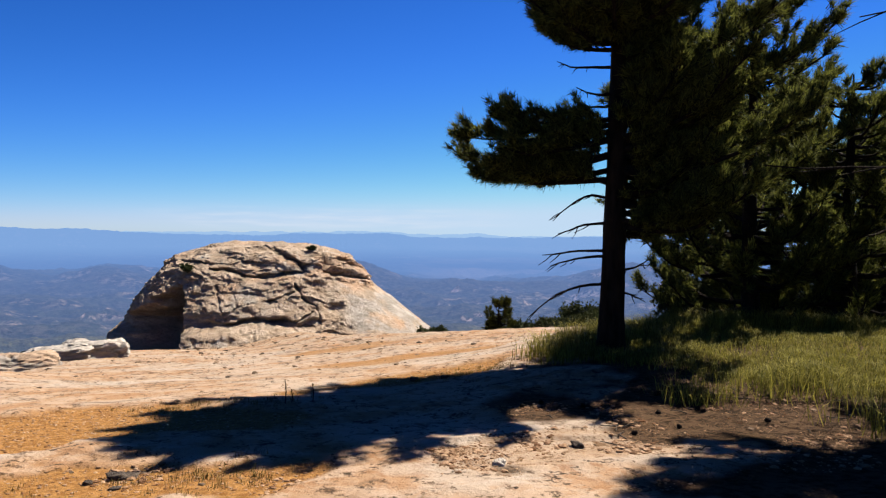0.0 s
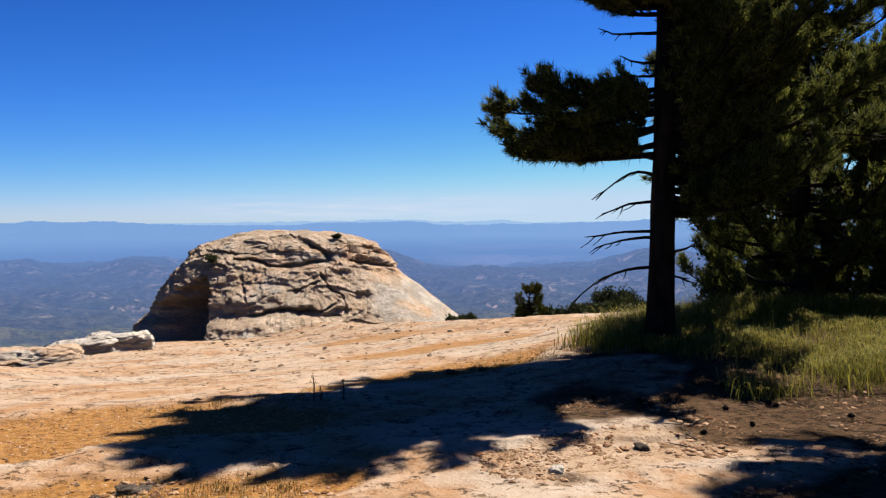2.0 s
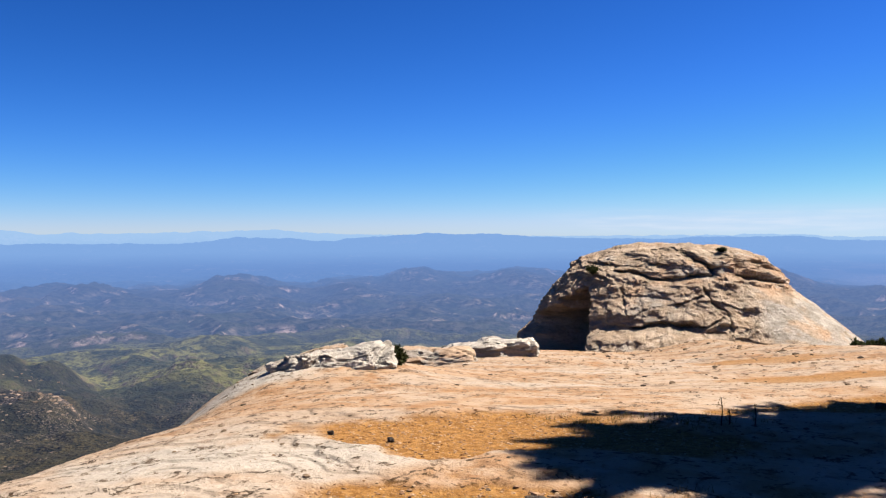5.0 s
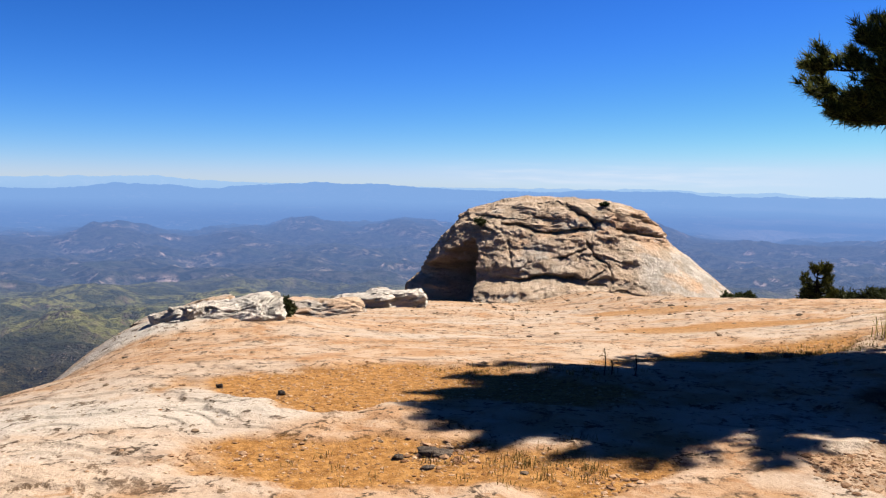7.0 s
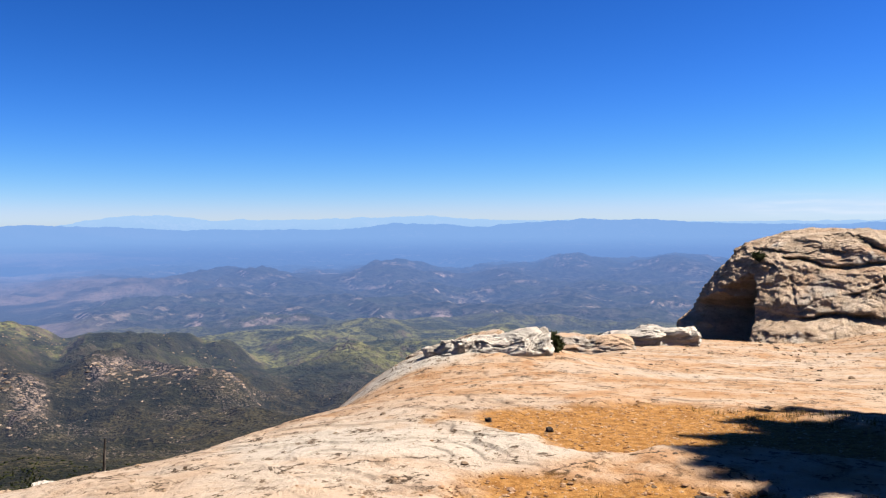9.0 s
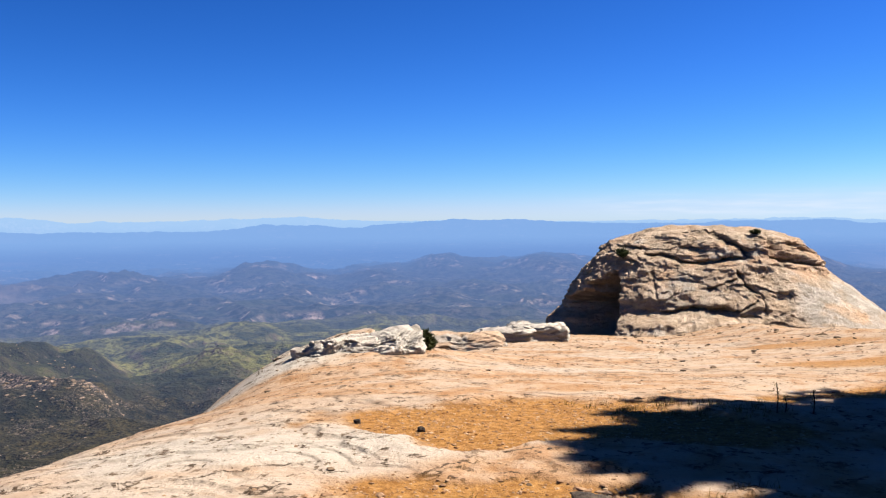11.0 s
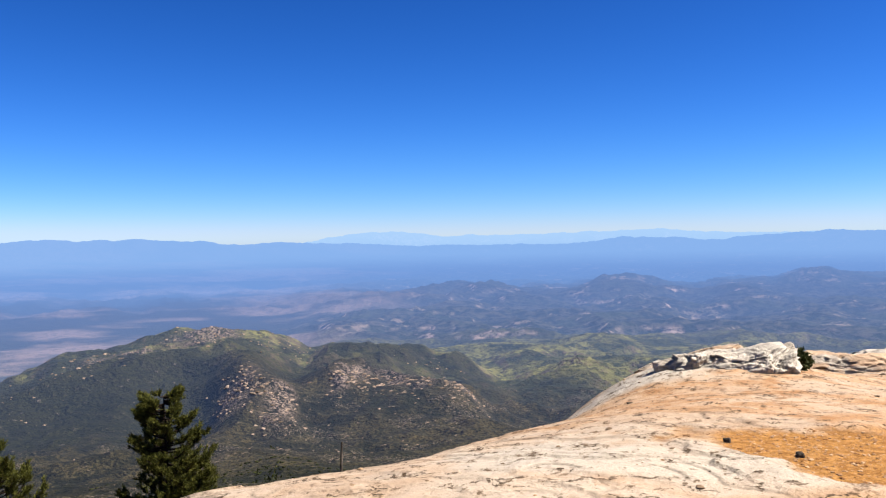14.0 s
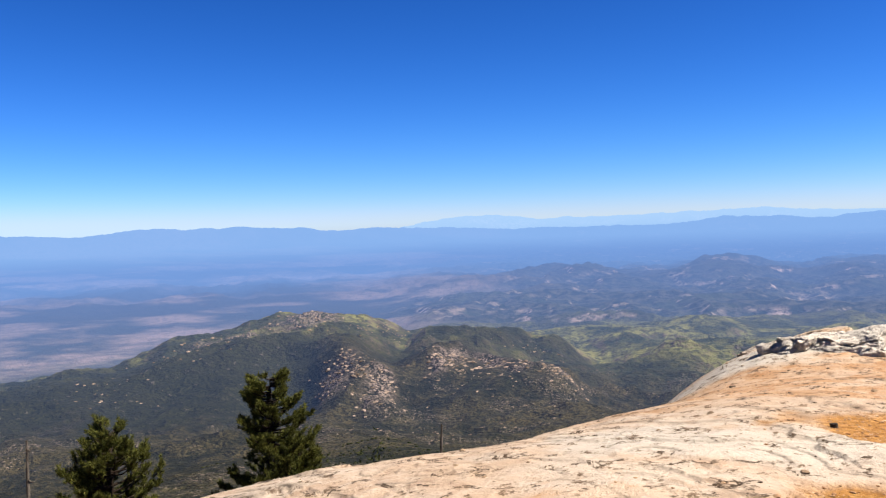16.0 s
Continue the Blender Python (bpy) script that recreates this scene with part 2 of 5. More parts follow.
def granite_boulder(name, warm=1.0, pale=0.0, scale=1.0, tint=(0.38, 0.345, 0.30)):
    m, nt, b = material(name, 0.95, 0.04)
    k = Nodes(nt)
    p = k.coords("Object")
    big = k.noise(p, 0.35 * scale, 4, 0.55)
    mid = k.noise(k.scaled(p, (1, 1, 1.8)), 1.3 * scale, 6, 0.65, 0.4)
    fine = k.noise(p, 9 * scale, 5, 0.7)
    col = k.mix(k.step(mid, 0.36, 0.66), (0.225, 0.160, 0.108), (0.320, 0.246, 0.180))
    col = k.mix(k.step(big, 0.48, 0.62, 0, 0.75 * warm), col, (0.31, 0.194, 0.118))
    col = k.mix(k.step(k.noise(p, 0.8 * scale, 5, 0.7), 0.57, 0.66, 0, 0.7), col, (0.33, 0.295, 0.25))
    col = k.mix(k.step(k.noise(k.scaled(p, (1, 1, 0.45)), 0.9 * scale, 6, 0.7), 0.50, 0.64, 0, 0.6), col, (0.17, 0.138, 0.105))
    col = k.mix(k.step(k.noise(p, 3.4 * scale, 5, 0.72), 0.55, 0.66, 0, 0.55), col, (0.13, 0.10, 0.072))
    col = k.mix(k.step(fine, 0.56, 0.72, 0, 0.6), col, (0.0672, 0.0504, 0.036))
    if pale:
        col = k.mix(pale, col, tint)
    col = k.mix(k.attribute("crack"), col, (0.0336, 0.0264, 0.02016))
    col = k.mix(k.attribute("bleached"), col, k.mix(k.step(mid, 0.4, 0.62), (0.19, 0.170, 0.147), (0.275, 0.25, 0.215)))
    k.put(b.inputs["Base Color"], col)
    rugged = k.noise(p, 3.2 * scale, 6, 0.72, 0.3)
    k.bump(b, k.math("ADD", k.math("ADD", mid, rugged), k.math("MULTIPLY", fine, 0.6)), 0.8, 0.17 / scale)
    return m


def plain(name, a, c, scale=6.0, rough=0.9, bump=0.02, stretch=(1, 1, 1)):
    m, nt, b = material(name, rough, 0.05)
    k = Nodes(nt)
    p = k.scaled(k.coords("Object"), stretch)
    n1 = k.noise(p, scale, 5, 0.65)
    n2 = k.noise(p, scale * 7, 3, 0.7)
    col = k.mix(k.step(n1, 0.35, 0.68), a, c)
    col = k.mix(k.step(n2, 0.55, 0.75, 0, 0.4), col, tuple(x * 0.5 for x in a))
    k.put(b.inputs["Base Color"], col)
    k.bump(b, k.math("ADD", n1, n2), 0.7, bump)
    return m


def leafy(name, dark, light, through=0.25):
    """Needles, blades or leaves: colour varies from piece to piece, some light passes."""
    m, nt, b = material(name, 0.7, 0.06)
    k = Nodes(nt)
    r = k.random()
    col = k.mix(k.math("POWER", r, 1.3), dark, light)
    k.put(b.inputs["Base Color"], col)
    t = nt.nodes.new("ShaderNodeBsdfTranslucent")
    k.put(t.inputs["Color"], col)
    mixer = nt.nodes.new("ShaderNodeMixShader")
    mixer.inputs[0].default_value = through
    nt.links.new(b.outputs[0], mixer.inputs[1])
    nt.links.new(t.outputs[0], mixer.inputs[2])
    nt.links.new(mixer.outputs[0], nt.nodes["Material Output"].inputs[0])
    return m


def valley_land():
    """Far land: scrub, bare rock and dry plains, with blue haze painted on as emission."""
    m, nt, b = material("far_land", 0.95, 0.05)
    k = Nodes(nt)
    p = k.coords("World")
    far = k.attribute("far")
    up = nt.nodes.new("ShaderNodeSeparateXYZ")
    k.put(up.inputs[0], nt.nodes.new("ShaderNodeNewGeometry").outputs["Normal"])
    steep = k.step(up.outputs[2], 0.96, 0.84)
    n1 = k.noise(p, 0.012, 6, 0.62)
    n2 = k.noise(p, 0.05, 5, 0.7)
    n3 = k.noise(p, 0.2, 4, 0.75)
    n4 = k.noise(p, 0.55, 3, 0.7)
    # brush, soil and bare rock on the near slopes
    near = k.mix(k.step(n2, 0.4, 0.66), (0.0085, 0.0080, 0.0033), (0.0330, 0.0262, 0.0110))
    near = k.mix(k.step(k.noise(p, 0.011, 5, 0.6), 0.47, 0.60, 0, 0.7), near, (0.042, 0.032, 0.0130))
    near = k.mix(k.step(n3, 0.52, 0.66, 0, 0.7), near, (0.0352, 0.0304, 0.0168))
    near = k.mix(k.step(n4, 0.46, 0.56, 0, 0.85), near, (0.0048, 0.0056, 0.0020))
    near = k.mix(k.step(n3, 0.69, 0.73, 0, 0.9), near, (0.192, 0.16, 0.132))
    stony = k.math("MULTIPLY", k.step(k.noise(p, 0.9, 3, 0.7), 0.56, 0.62), k.step(k.noise(p, 0.02, 5, 0.65), 0.50, 0.60))
    near = k.mix(k.math("MULTIPLY", stony, 0.9), near, (0.136, 0.104, 0.08))
    # rolling hills: yellow-green grass broken by dark clumps of oak
    mid = k.mix(k.step(n1, 0.40, 0.58), (0.028, 0.030, 0.0120), (0.104, 0.096, 0.0310))
    mid = k.mix(k.step(n2, 0.49, 0.60, 0, 0.85), mid, (0.0132, 0.0168, 0.0076))
    mid = k.mix(k.step(k.noise(p, 0.11, 4, 0.7), 0.50, 0.58, 0, 0.7), mid, (0.0104, 0.0136, 0.006))
    mid = k.mix(k.step(n3, 0.58, 0.68, 0, 0.6), mid, (0.068, 0.0496, 0.0288))
    mid = k.mix(k.math("MULTIPLY", steep, k.step(n3, 0.40, 0.55, 0, 0.6)), mid, (0.088, 0.0624, 0.04))
    # broken country beyond: dark brush, bare pinkish bluffs
    off = k.mix(k.step(n2, 0.42, 0.60), (0.0096, 0.0136, 0.0104), (0.050, 0.046, 0.0340))
    off = k.mix(k.step(n1, 0.50, 0.62, 0, 0.6), off, (0.0272, 0.0336, 0.0176))
    off = k.mix(k.step(n3, 0.52, 0.62, 0, 0.6), off, (0.008, 0.0112, 0.0096))
    bluff = k.math("MULTIPLY", steep, k.step(k.noise(p, 0.008, 5, 0.6), 0.46, 0.58))
    off = k.mix(k.math("MULTIPLY", bluff, k.step(n2, 0.40, 0.56, 0, 0.95)), off, (0.38, 0.275, 0.235))
    bare = k.math("MULTIPLY", k.step(k.noise(p, 0.007, 6, 0.72), 0.57, 0.63), k.step(n2, 0.44, 0.54))
    off = k.mix(k.math("MULTIPLY", bare, 0.7), off, (0.21, 0.158, 0.130))
    dry = k.mix(k.attribute("bands"), (0.024, 0.0288, 0.0272), (0.188, 0.1376, 0.116))
    dry = k.mix(k.step(n2, 0.48, 0.60, 0, 0.45), dry, (0.036, 0.036, 0.0288))
    off = k.mix(k.attribute("plain"), off, dry)
    col = k.mix(k.step(far, 590, 760), near, mid)
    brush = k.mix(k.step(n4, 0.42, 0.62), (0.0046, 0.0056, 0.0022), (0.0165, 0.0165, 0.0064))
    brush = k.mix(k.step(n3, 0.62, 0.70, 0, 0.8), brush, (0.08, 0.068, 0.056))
    col = k.mix(k.math("MULTIPLY", k.attribute("dark_cover"), 0.85), col, brush)
    col = k.mix(k.step(far, 1080, 1420), col, off)
    crag = k.mix(k.step(n4, 0.44, 0.56), (0.014, 0.012, 0.008), k.mix(n3, (0.085, 0.062, 0.048), (0.19, 0.142, 0.112)))
    col = k.mix(k.math("MULTIPLY", k.attribute("rocky"), k.step(n3, 0.40, 0.52)), col, crag)
    k.put(b.inputs["Base Color"], col)
    k.bump(b, k.math("ADD", k.math("MULTIPLY", n2, 7.0), k.math("MULTIPLY", n3, 2.0)), 1.0, 1.0)
    # painted haze: the land itself glows bluish, more so with distance
    haze_glow = nt.nodes.new("ShaderNodeEmission")
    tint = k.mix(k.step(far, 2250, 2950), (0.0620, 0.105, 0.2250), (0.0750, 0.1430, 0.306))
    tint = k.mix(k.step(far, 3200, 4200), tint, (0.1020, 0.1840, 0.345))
    k.put(haze_glow.inputs["Color"], k.mix(k.step(far, 4400, 4780), tint, (0.168, 0.26, 0.392)))
    haze_glow.inputs["Strength"].default_value = 0.70
    haze_amount = k.math("SUBTRACT", 1.0, k.math("EXPONENT", k.math("MULTIPLY", k.math("POWER", k.math("DIVIDE", far, 1540.0), 1.9), -1.0)))
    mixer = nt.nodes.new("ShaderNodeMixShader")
    k.put(mixer.inputs[0], k.math("MULTIPLY", haze_amount, k.step(far, 2000, 4300, 0.86, 0.97)))
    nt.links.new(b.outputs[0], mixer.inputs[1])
    nt.links.new(haze_glow.outputs[0], mixer.inputs[2])
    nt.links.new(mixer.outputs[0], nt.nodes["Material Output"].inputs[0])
    return m


GRANITE = granite_ground()
BOULDER = granite_boulder("boulder_granite")
WHITE_ROCK = granite_boulder("pale_granite", 0.3, 0.72, 3.0)
PEACH_ROCK = granite_boulder("peach_granite", 0.8, 0.6, 3.0, (0.29, 0.195, 0.128))
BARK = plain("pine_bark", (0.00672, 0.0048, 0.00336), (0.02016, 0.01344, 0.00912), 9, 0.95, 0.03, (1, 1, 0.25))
DEAD = plain("dead_wood", (0.024, 0.02016, 0.0168), (0.0816, 0.0696, 0.0576), 12, 0.9, 0.01, (1, 1, 0.3))
NEEDLES = leafy("pine_needles", (0.007, 0.011, 0.0035), (0.135, 0.138, 0.028), 0.45)
NEEDLES_FAR = leafy("fir_needles", (0.0168, 0.0216, 0.0048), (0.0768, 0.0744, 0.0144))
GRASS = leafy("green_grass", (0.044, 0.044, 0.006), (0.25, 0.212, 0.038), 0.35)
DRY = leafy("dry_grass", (0.0624, 0.0408, 0.0096), (0.1632, 0.1104, 0.036), 0.3)
SHRUB = leafy("shrub_leaves", (0.0144, 0.02016, 0.00672), (0.048, 0.0528, 0.0192))
STONE_D = plain("dark_stone", (0.0336, 0.0264, 0.0216), (0.0816, 0.0624, 0.048), 14)
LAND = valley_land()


# ---------------------------------------------------------------- ground
def patch_mask(x, y, cx, cy, rx, ry, turn, seed, soft=0.16):
    c, s = math.cos(radians(turn)), math.sin(radians(turn))
    u, v = ((x - cx) * c + (y - cy) * s) / rx, (-(x - cx) * s + (y - cy) * c) / ry
    r = np.hypot(u, v) + 0.28 * fbm(x * 1.3, y * 1.3, 0, 4, seed)
    return 1 - smooth(1 - soft, 1 + soft * 0.4, r)


def soil_at(x, y):
    m = patch_mask(x, y, -0.40, 7.05, 1.55, 1.12, 3, 40)
    m = np.maximum(m, patch_mask(x, y, -0.30, 4.92, 1.55, 0.60, 10, 41))
    m = np.maximum(m, patch_mask(x, y, 3.2, 9.3, 1.6, 0.55, 20, 42))
    m = np.maximum(m, 0.3 * patch_mask(x, y, 3.1, 4.9, 1.3, 0.5, 10, 46))
    m = np.maximum(m, 0.8 * patch_mask(x, y, 4.5, 14.5, 2.2, 0.9, 10, 43))
    return np.maximum(m, 0.7 * patch_mask(x, y, 4.8, 21, 1.6, 1.2, 0, 44))


def litter_at(x, y):
    m = smooth(-0.5, 0.9, (x - 3.9) * 0.8 - 0.32 * (y - 6.0) + 0.9 * fbm(x * 0.9, y * 0.9, 0, 4, 50))
    return m * smooth(2.5, 4.0, y + 0.5 * x - 2.0) * (1 - smooth(15, 19, y))


def shape_at(x, y):
    """The slab's large form: flat by the tree, falling away ahead and to the west."""
    x, y = np.asarray(x, float), np.asarray(y, float)
    s = np.maximum(0, -x - 2.0)
    k = 0.038 + 0.050 * smooth(3.5, 9.0, y)
    west = np.where(s < 4, k * s * s, 16 * k + 8 * k * (s - 4))
    ahead = np.logaddexp(0, (y - 7.5) * 1.1) / 1.1
    right = smooth(2, 9, x)
    z = -west - 0.116 * ahead * (1 - 0.40 * right)
    z = z - 0.010 * np.maximum(0, y - 18) ** 2 * smooth(5, 10, x)
    z = z - 0.02 * np.maximum(0, y - 45) ** 1.6
    z = z + 0.75 * np.exp(-(((x + 4.84) / 2.06) ** 2) - ((y - 13.7) / 2.15) ** 2)
    z = z + 0.40 * np.exp(-(((x - 8.0) / 3.6) ** 2) - ((y - 9.6) / 4.0) ** 2)
    return z


def ledge_level(x, y):
    wx = x + 0.5 * fbm(x * 0.8, y * 0.8, 0, 3, 11)
    wy = y + 0.5 * fbm(x * 0.8, y * 0.8, 0, 3, 12)
    return fbm(wx * 0.30, wy * 0.62, 0, 3, 13, 0.42) * 2.2 + 0.28 * wy + 0.05 * fbm(x * 5, y * 5, 0, 2, 14)


def ledge_at(x, y, width):
    """Thin sheets of rock that have flaked off: low steps with ragged lips."""
    n = ledge_level(x, y)
    e = 0.02
    grad = np.hypot(ledge_level(x + e, y) - n, ledge_level(x, y + e) - n) / e + 0.15
    step = np.floor(n)
    off = (n - step) / grad
    lip = smooth(0.0, width, off)
    return (step + lip - n) * 0.055, np.exp(-(((off - 0.3 * width) / (0.3 * width)) ** 2))


def plates_at(x, y):
    """Flakes of rock: irregular plates at slightly different heights."""
    wx = x + 0.22 * fbm(x * 1.7, y * 1.7, 0, 3, 33)
    wy = y + 0.16 * fbm(x * 1.7 + 5, y * 1.7, 0, 3, 34)
    a, ea = cells(wx * 0.75, wy * 1.9, 0.5, 35)
    b, eb = cells(wx * 2.3, wy * 5.2, 0.5, 38)
    z = (a - 0.5) * 0.055 + (b - 0.5) * 0.022
    gap = np.exp(-((ea / 0.05) ** 2)) * (a > 0.35) + 0.55 * np.exp(-((eb / 0.07) ** 2)) * (b > 0.6)
    return z, gap


def ground_at(x, y):
    r = np.hypot(x, y)
    step, edge = ledge_at(x, y, np.clip(r * 0.007, 0.03, 0.5))
    plate, gap = plates_at(x, y)
    crown = fbm(x * 0.45, y * 0.45, 0, 4, 20) * 0.045 + fbm(x * 3.1, y * 3.1, 0, 4, 25) * 0.0045
    soft = np.maximum(soil_at(x, y), litter_at(x, y))
    bare = 1 - 0.9 * soft
    worn = smooth(0.02, 0.42, fbm(x * 0.75 + 4, y * 1.2, 0, 4, 29))
    flaky = smooth(-0.25, 0.35, fbm(x * 0.4 - 3, y * 0.5, 0, 3, 28))
    z = shape_at(x, y) + (step * 0.2 * worn + plate * (0.15 + 0.5 * flaky) + crown) * bare - 0.02 * soft
    crack = np.clip((0.55 * edge * worn + 0.35 * gap * flaky * smooth(0.0, 0.3, fbm(x * 1.1, y * 1.1, 0, 3, 31) + 0.1)) * bare, 0, 1)
    return z, crack


def gz(x, y):
    return float(ground_at(np.array([x]), np.array([y]))[0][0])


def set_attr(me, name, values):
    a = me.attributes.new(name, "FLOAT", "POINT")
    a.data.foreach_set("value", np.asarray(values, np.float32))


def build_ground():
    fine = np.radians(np.arange(-72, 50, 0.17))
    rest = np.radians(np.linspace(50, 288, 110)[:-1])
    az = np.concatenate([fine, rest])
    rad = np.concatenate([[0.004, 0.06, 0.12, 0.2, 0.28, 0.36, 0.44, 0.52, 0.6, 0.68, 0.76, 0.83], 0.9 * np.exp(np.arange(0, math.log(3 / 0.9), 0.02)), 3 * np.exp(np.arange(0, math.log(9 / 3), 0.0044)), 9 * np.exp(np.arange(0, math.log(14 / 9), 0.008)), 14 * np.exp(np.arange(0, math.log(95 / 14), 0.012))])
    R, A = np.meshgrid(rad, az, indexing="ij")
    x, y = (R * np.sin(A)).ravel(), (R * np.cos(A)).ravel()
    z, crack = ground_at(x, y)
    v = np.stack([x, y, z], 1)
    f = grid_faces(len(rad), len(az), True)[:, ::-1]
    me = mesh_from("ground", v, f, GRANITE)
    set_attr(me, "crack", crack)
    set_attr(me, "soil", soil_at(x, y))
    set_attr(me, "litter", smooth(0.15, 0.55, litter_at(x, y)))
    white = patch_mask(x, y, -2.3, 5.8, 1.9, 1.0, 18, 60, 0.5) * 0.75
    white = np.maximum(white, 0.9 * patch_mask(x, y, -4.6, 12.3, 1.5, 0.7, 30, 61, 0.5))
    white = np.maximum(white, 0.35 * smooth(0.2, 0.6, fbm(x * 0.5, y * 0.8, 0, 4, 63)))
    set_attr(me, "bleached", white)
    ob = tagged(new("ground", me), "pinkish weathered granite slab with flaked ledges and orange gravel", "ground", kind="structure")
    return ob


build_ground()


# ---------------------------------------------------------------- the far land
def land_at(az, d):
    """Height of the far land at an azimuth (degrees right of +y) and a distance."""
    lg = np.log(d)
    west = smooth(-38, -45, az)
    # the brush slope below the summit, then rolling hills to the east and a dividing crest to the west
    crest = np.interp(az, [-80, -66, -60, -57, -54, -50.5, -47, -44, -41.5, -38.5], [-8.8, -8.5, -8.1, -7.0, -6.6, -6.0, -5.75, -5.85, -5.85, -6.3])
    east_el = np.interp(lg, np.log([60, 110, 200, 400, 560, 700, 850, 1000, 1150, 1350, 1600, 2000, 2400, 2700, 3300, 4000, 4500, 5000]),
                        [-22, -18.5, -16.5, -13.4, -11.8, -10.0, -8.5, -7.5, -6.9, -6.2, -5.3, -4.3, -3.6, -3.2, -2.3, -1.3, -0.9, -0.8])
    slope_el = np.interp(lg, np.log([60, 110, 200, 400, 560, 700]), [-22, -18.5, -16.5, -13.2, -11.2, -9.6])
    beyond_el = np.interp(lg, np.log([1050, 1350, 1600, 2000, 2700, 3300, 4000, 4500, 5000]), [-9.2, -7.6, -6.4, -5.1, -3.6, -2.5, -1.35, -0.9, -0.8])
    west_el = slope_el + (crest - slope_el) * smooth(560, 800, d)
    west_el = west_el + (beyond_el - west_el) * smooth(810, 1080, d)
    el = east_el + (west_el - east_el) * west
    x, y = d * np.sin(np.radians(az)), d * np.cos(np.radians(az))
    wob = 0.3 * fbm(x / 200, y / 200, 0, 2, 71)
    close = (ridged(x / 150 + wob, y / 150 - wob, 0, 5, 70, 0.5) - 0.5) * (3.5 + 5.5 * smooth(250, 700, d)) * (1 - 0.3 * west * smooth(620, 760, d))
    close = close + 2.2 * (ridged(x / 42, y / 42, 0, 3, 78, 0.5) - 0.5) * smooth(200, 450, d)
    off = (ridged(x / 210 + wob, y / 210 - wob, 0, 6, 75, 0.52) - 0.5) * 12.0 * np.minimum(d / 1500, 1.25) * (1 - 0.85 * west * smooth(2600, 2000, d))
    off = off * (1 - 0.35 * smooth(2000, 2500, d)) * (1 - 0.8 * smooth(2700, 3500, d))
    n = close + (off - close) * smooth(900, 1250, d)
    z = d * np.tan(np.radians(el)) + n * smooth(60, 160, d)
    # single hills: azimuth, distance, half widths in degrees and metres, height in degrees
    hills = ((-46.1, 585, 1.9, 65, 2.5), (-43.6, 545, 1.8, 60, 1.7), (-40.9, 570, 1.8, 65, 1.4), (-38.9, 575, 2.0, 65, 2.3), (-36.1, 570, 2.1, 65, 1.9), (-33.3, 560, 2.0, 60, 1.6),
             (-31.4, 550, 1.2, 40, 1.0), (-54, 640, 5.5, 80, 0.8), (-24, 760, 2.4, 70, 0.9), (-28, 900, 2.2, 70, 0.8), (-19, 860, 2.4, 70, 0.7), (-23, 1050, 2.4, 80, 0.6), (-14, 980, 3.0, 80, 0.6),
             (-31, 2350, 3.0, 240, 0.5), (-21.4, 2450, 2.6, 240, 0.75), (-14.0, 2500, 2.0, 220, 0.55), (-10.1, 2550, 2.4, 240, 1.05), (-3.6, 2550, 3.4, 240, 1.15), (4, 2550, 4, 260, 1.1),
             (12, 2450, 2.6, 240, 1.35), (18.5, 2300, 2.6, 200, 0.25), (24.5, 2350, 2.5, 200, 0.3), (30, 2400, 3.5, 260, 1.5))
    for a, dist, wa, wd, up in hills:
        z = z + d * np.tan(np.radians(up)) * np.exp(-(((az - a) / wa) ** 2) - ((d - dist) / wd) ** 2) * (1 + 0.004 * n)
    # a flat-topped hill with a steep front
    lip = 745 + 30 * fbm(x / 90, y / 90, 0, 4, 90) + 3.0 * (az + 36.5)
    flat = smooth(lip - 85, lip, d) * smooth(1000, 800, d) * smooth(-42.5, -40.3, az) * smooth(-28.6, -32.2, az)
    top = n * 0.55 + d * np.tan(np.radians(-6.75 - 0.02 * (az + 37.5) ** 2 * (az > -37.5) + 0.16 * fbm(az * 0.6, 0 * az, 0, 5, 92)))
    z = z + np.maximum(top - z, 0) * flat
    # two lines of mountains on the skyline
    front = np.interp(az, [-80, -66, -62, -60, -58.4, -55, -52.5, -48, -46.9, -44.4, -39, -35, -26, -24.5, -22.7, -21.4, -19.1, -17, -15.5, -14.3, -11.8, -9.4, -7.4, -4.9, -3.4, 0, 5.5, 9.4, 14, 16, 24, 30, 60],
                      [0, 0.1, -0.15, 0.0, 0.16, 0.1, 0.12, -0.08, -0.33, -0.24, -0.37, -0.6, -0.65, -0.62, -0.42, -0.3, -0.33, -0.4, -0.58, -0.36, -0.27, -0.03, -0.08, -0.05, -0.2, -0.38, -0.42, -0.3, -0.28, -0.5, -0.5, -0.3, -0.3])
    back = np.interp(az, [-80, -66, -42, -40.3, -38.5, -36.3, -34.6, -32.8, -31, -27.5, -22, -18.8, -16, -12, 0, 9, 14, 17, 20, 22, 30, 60],
                     [-0.3, -0.3, -0.35, 0.05, 0.22, 0.36, 0.22, -0.03, 0.03, 0.03, 0.14, 0.2, 0.0, -0.15, -0.25, -0.2, -0.15, -0.38, -0.26, -0.42, -0.35, -0.35])
    for dist, deep, line in ((4330, 130, front), (4800, 110, back)):
        line = line + 0.045 * fbm(az * 0.9, 0 * az + dist, 0, 5, 80) + 0.02 * fbm(az * 5, 0 * az + dist, 0, 3, 85)
        z = z + np.maximum(d * np.tan(np.radians(line)) - z, 0) * np.exp(-(((d - dist) / deep) ** 2))
    return z


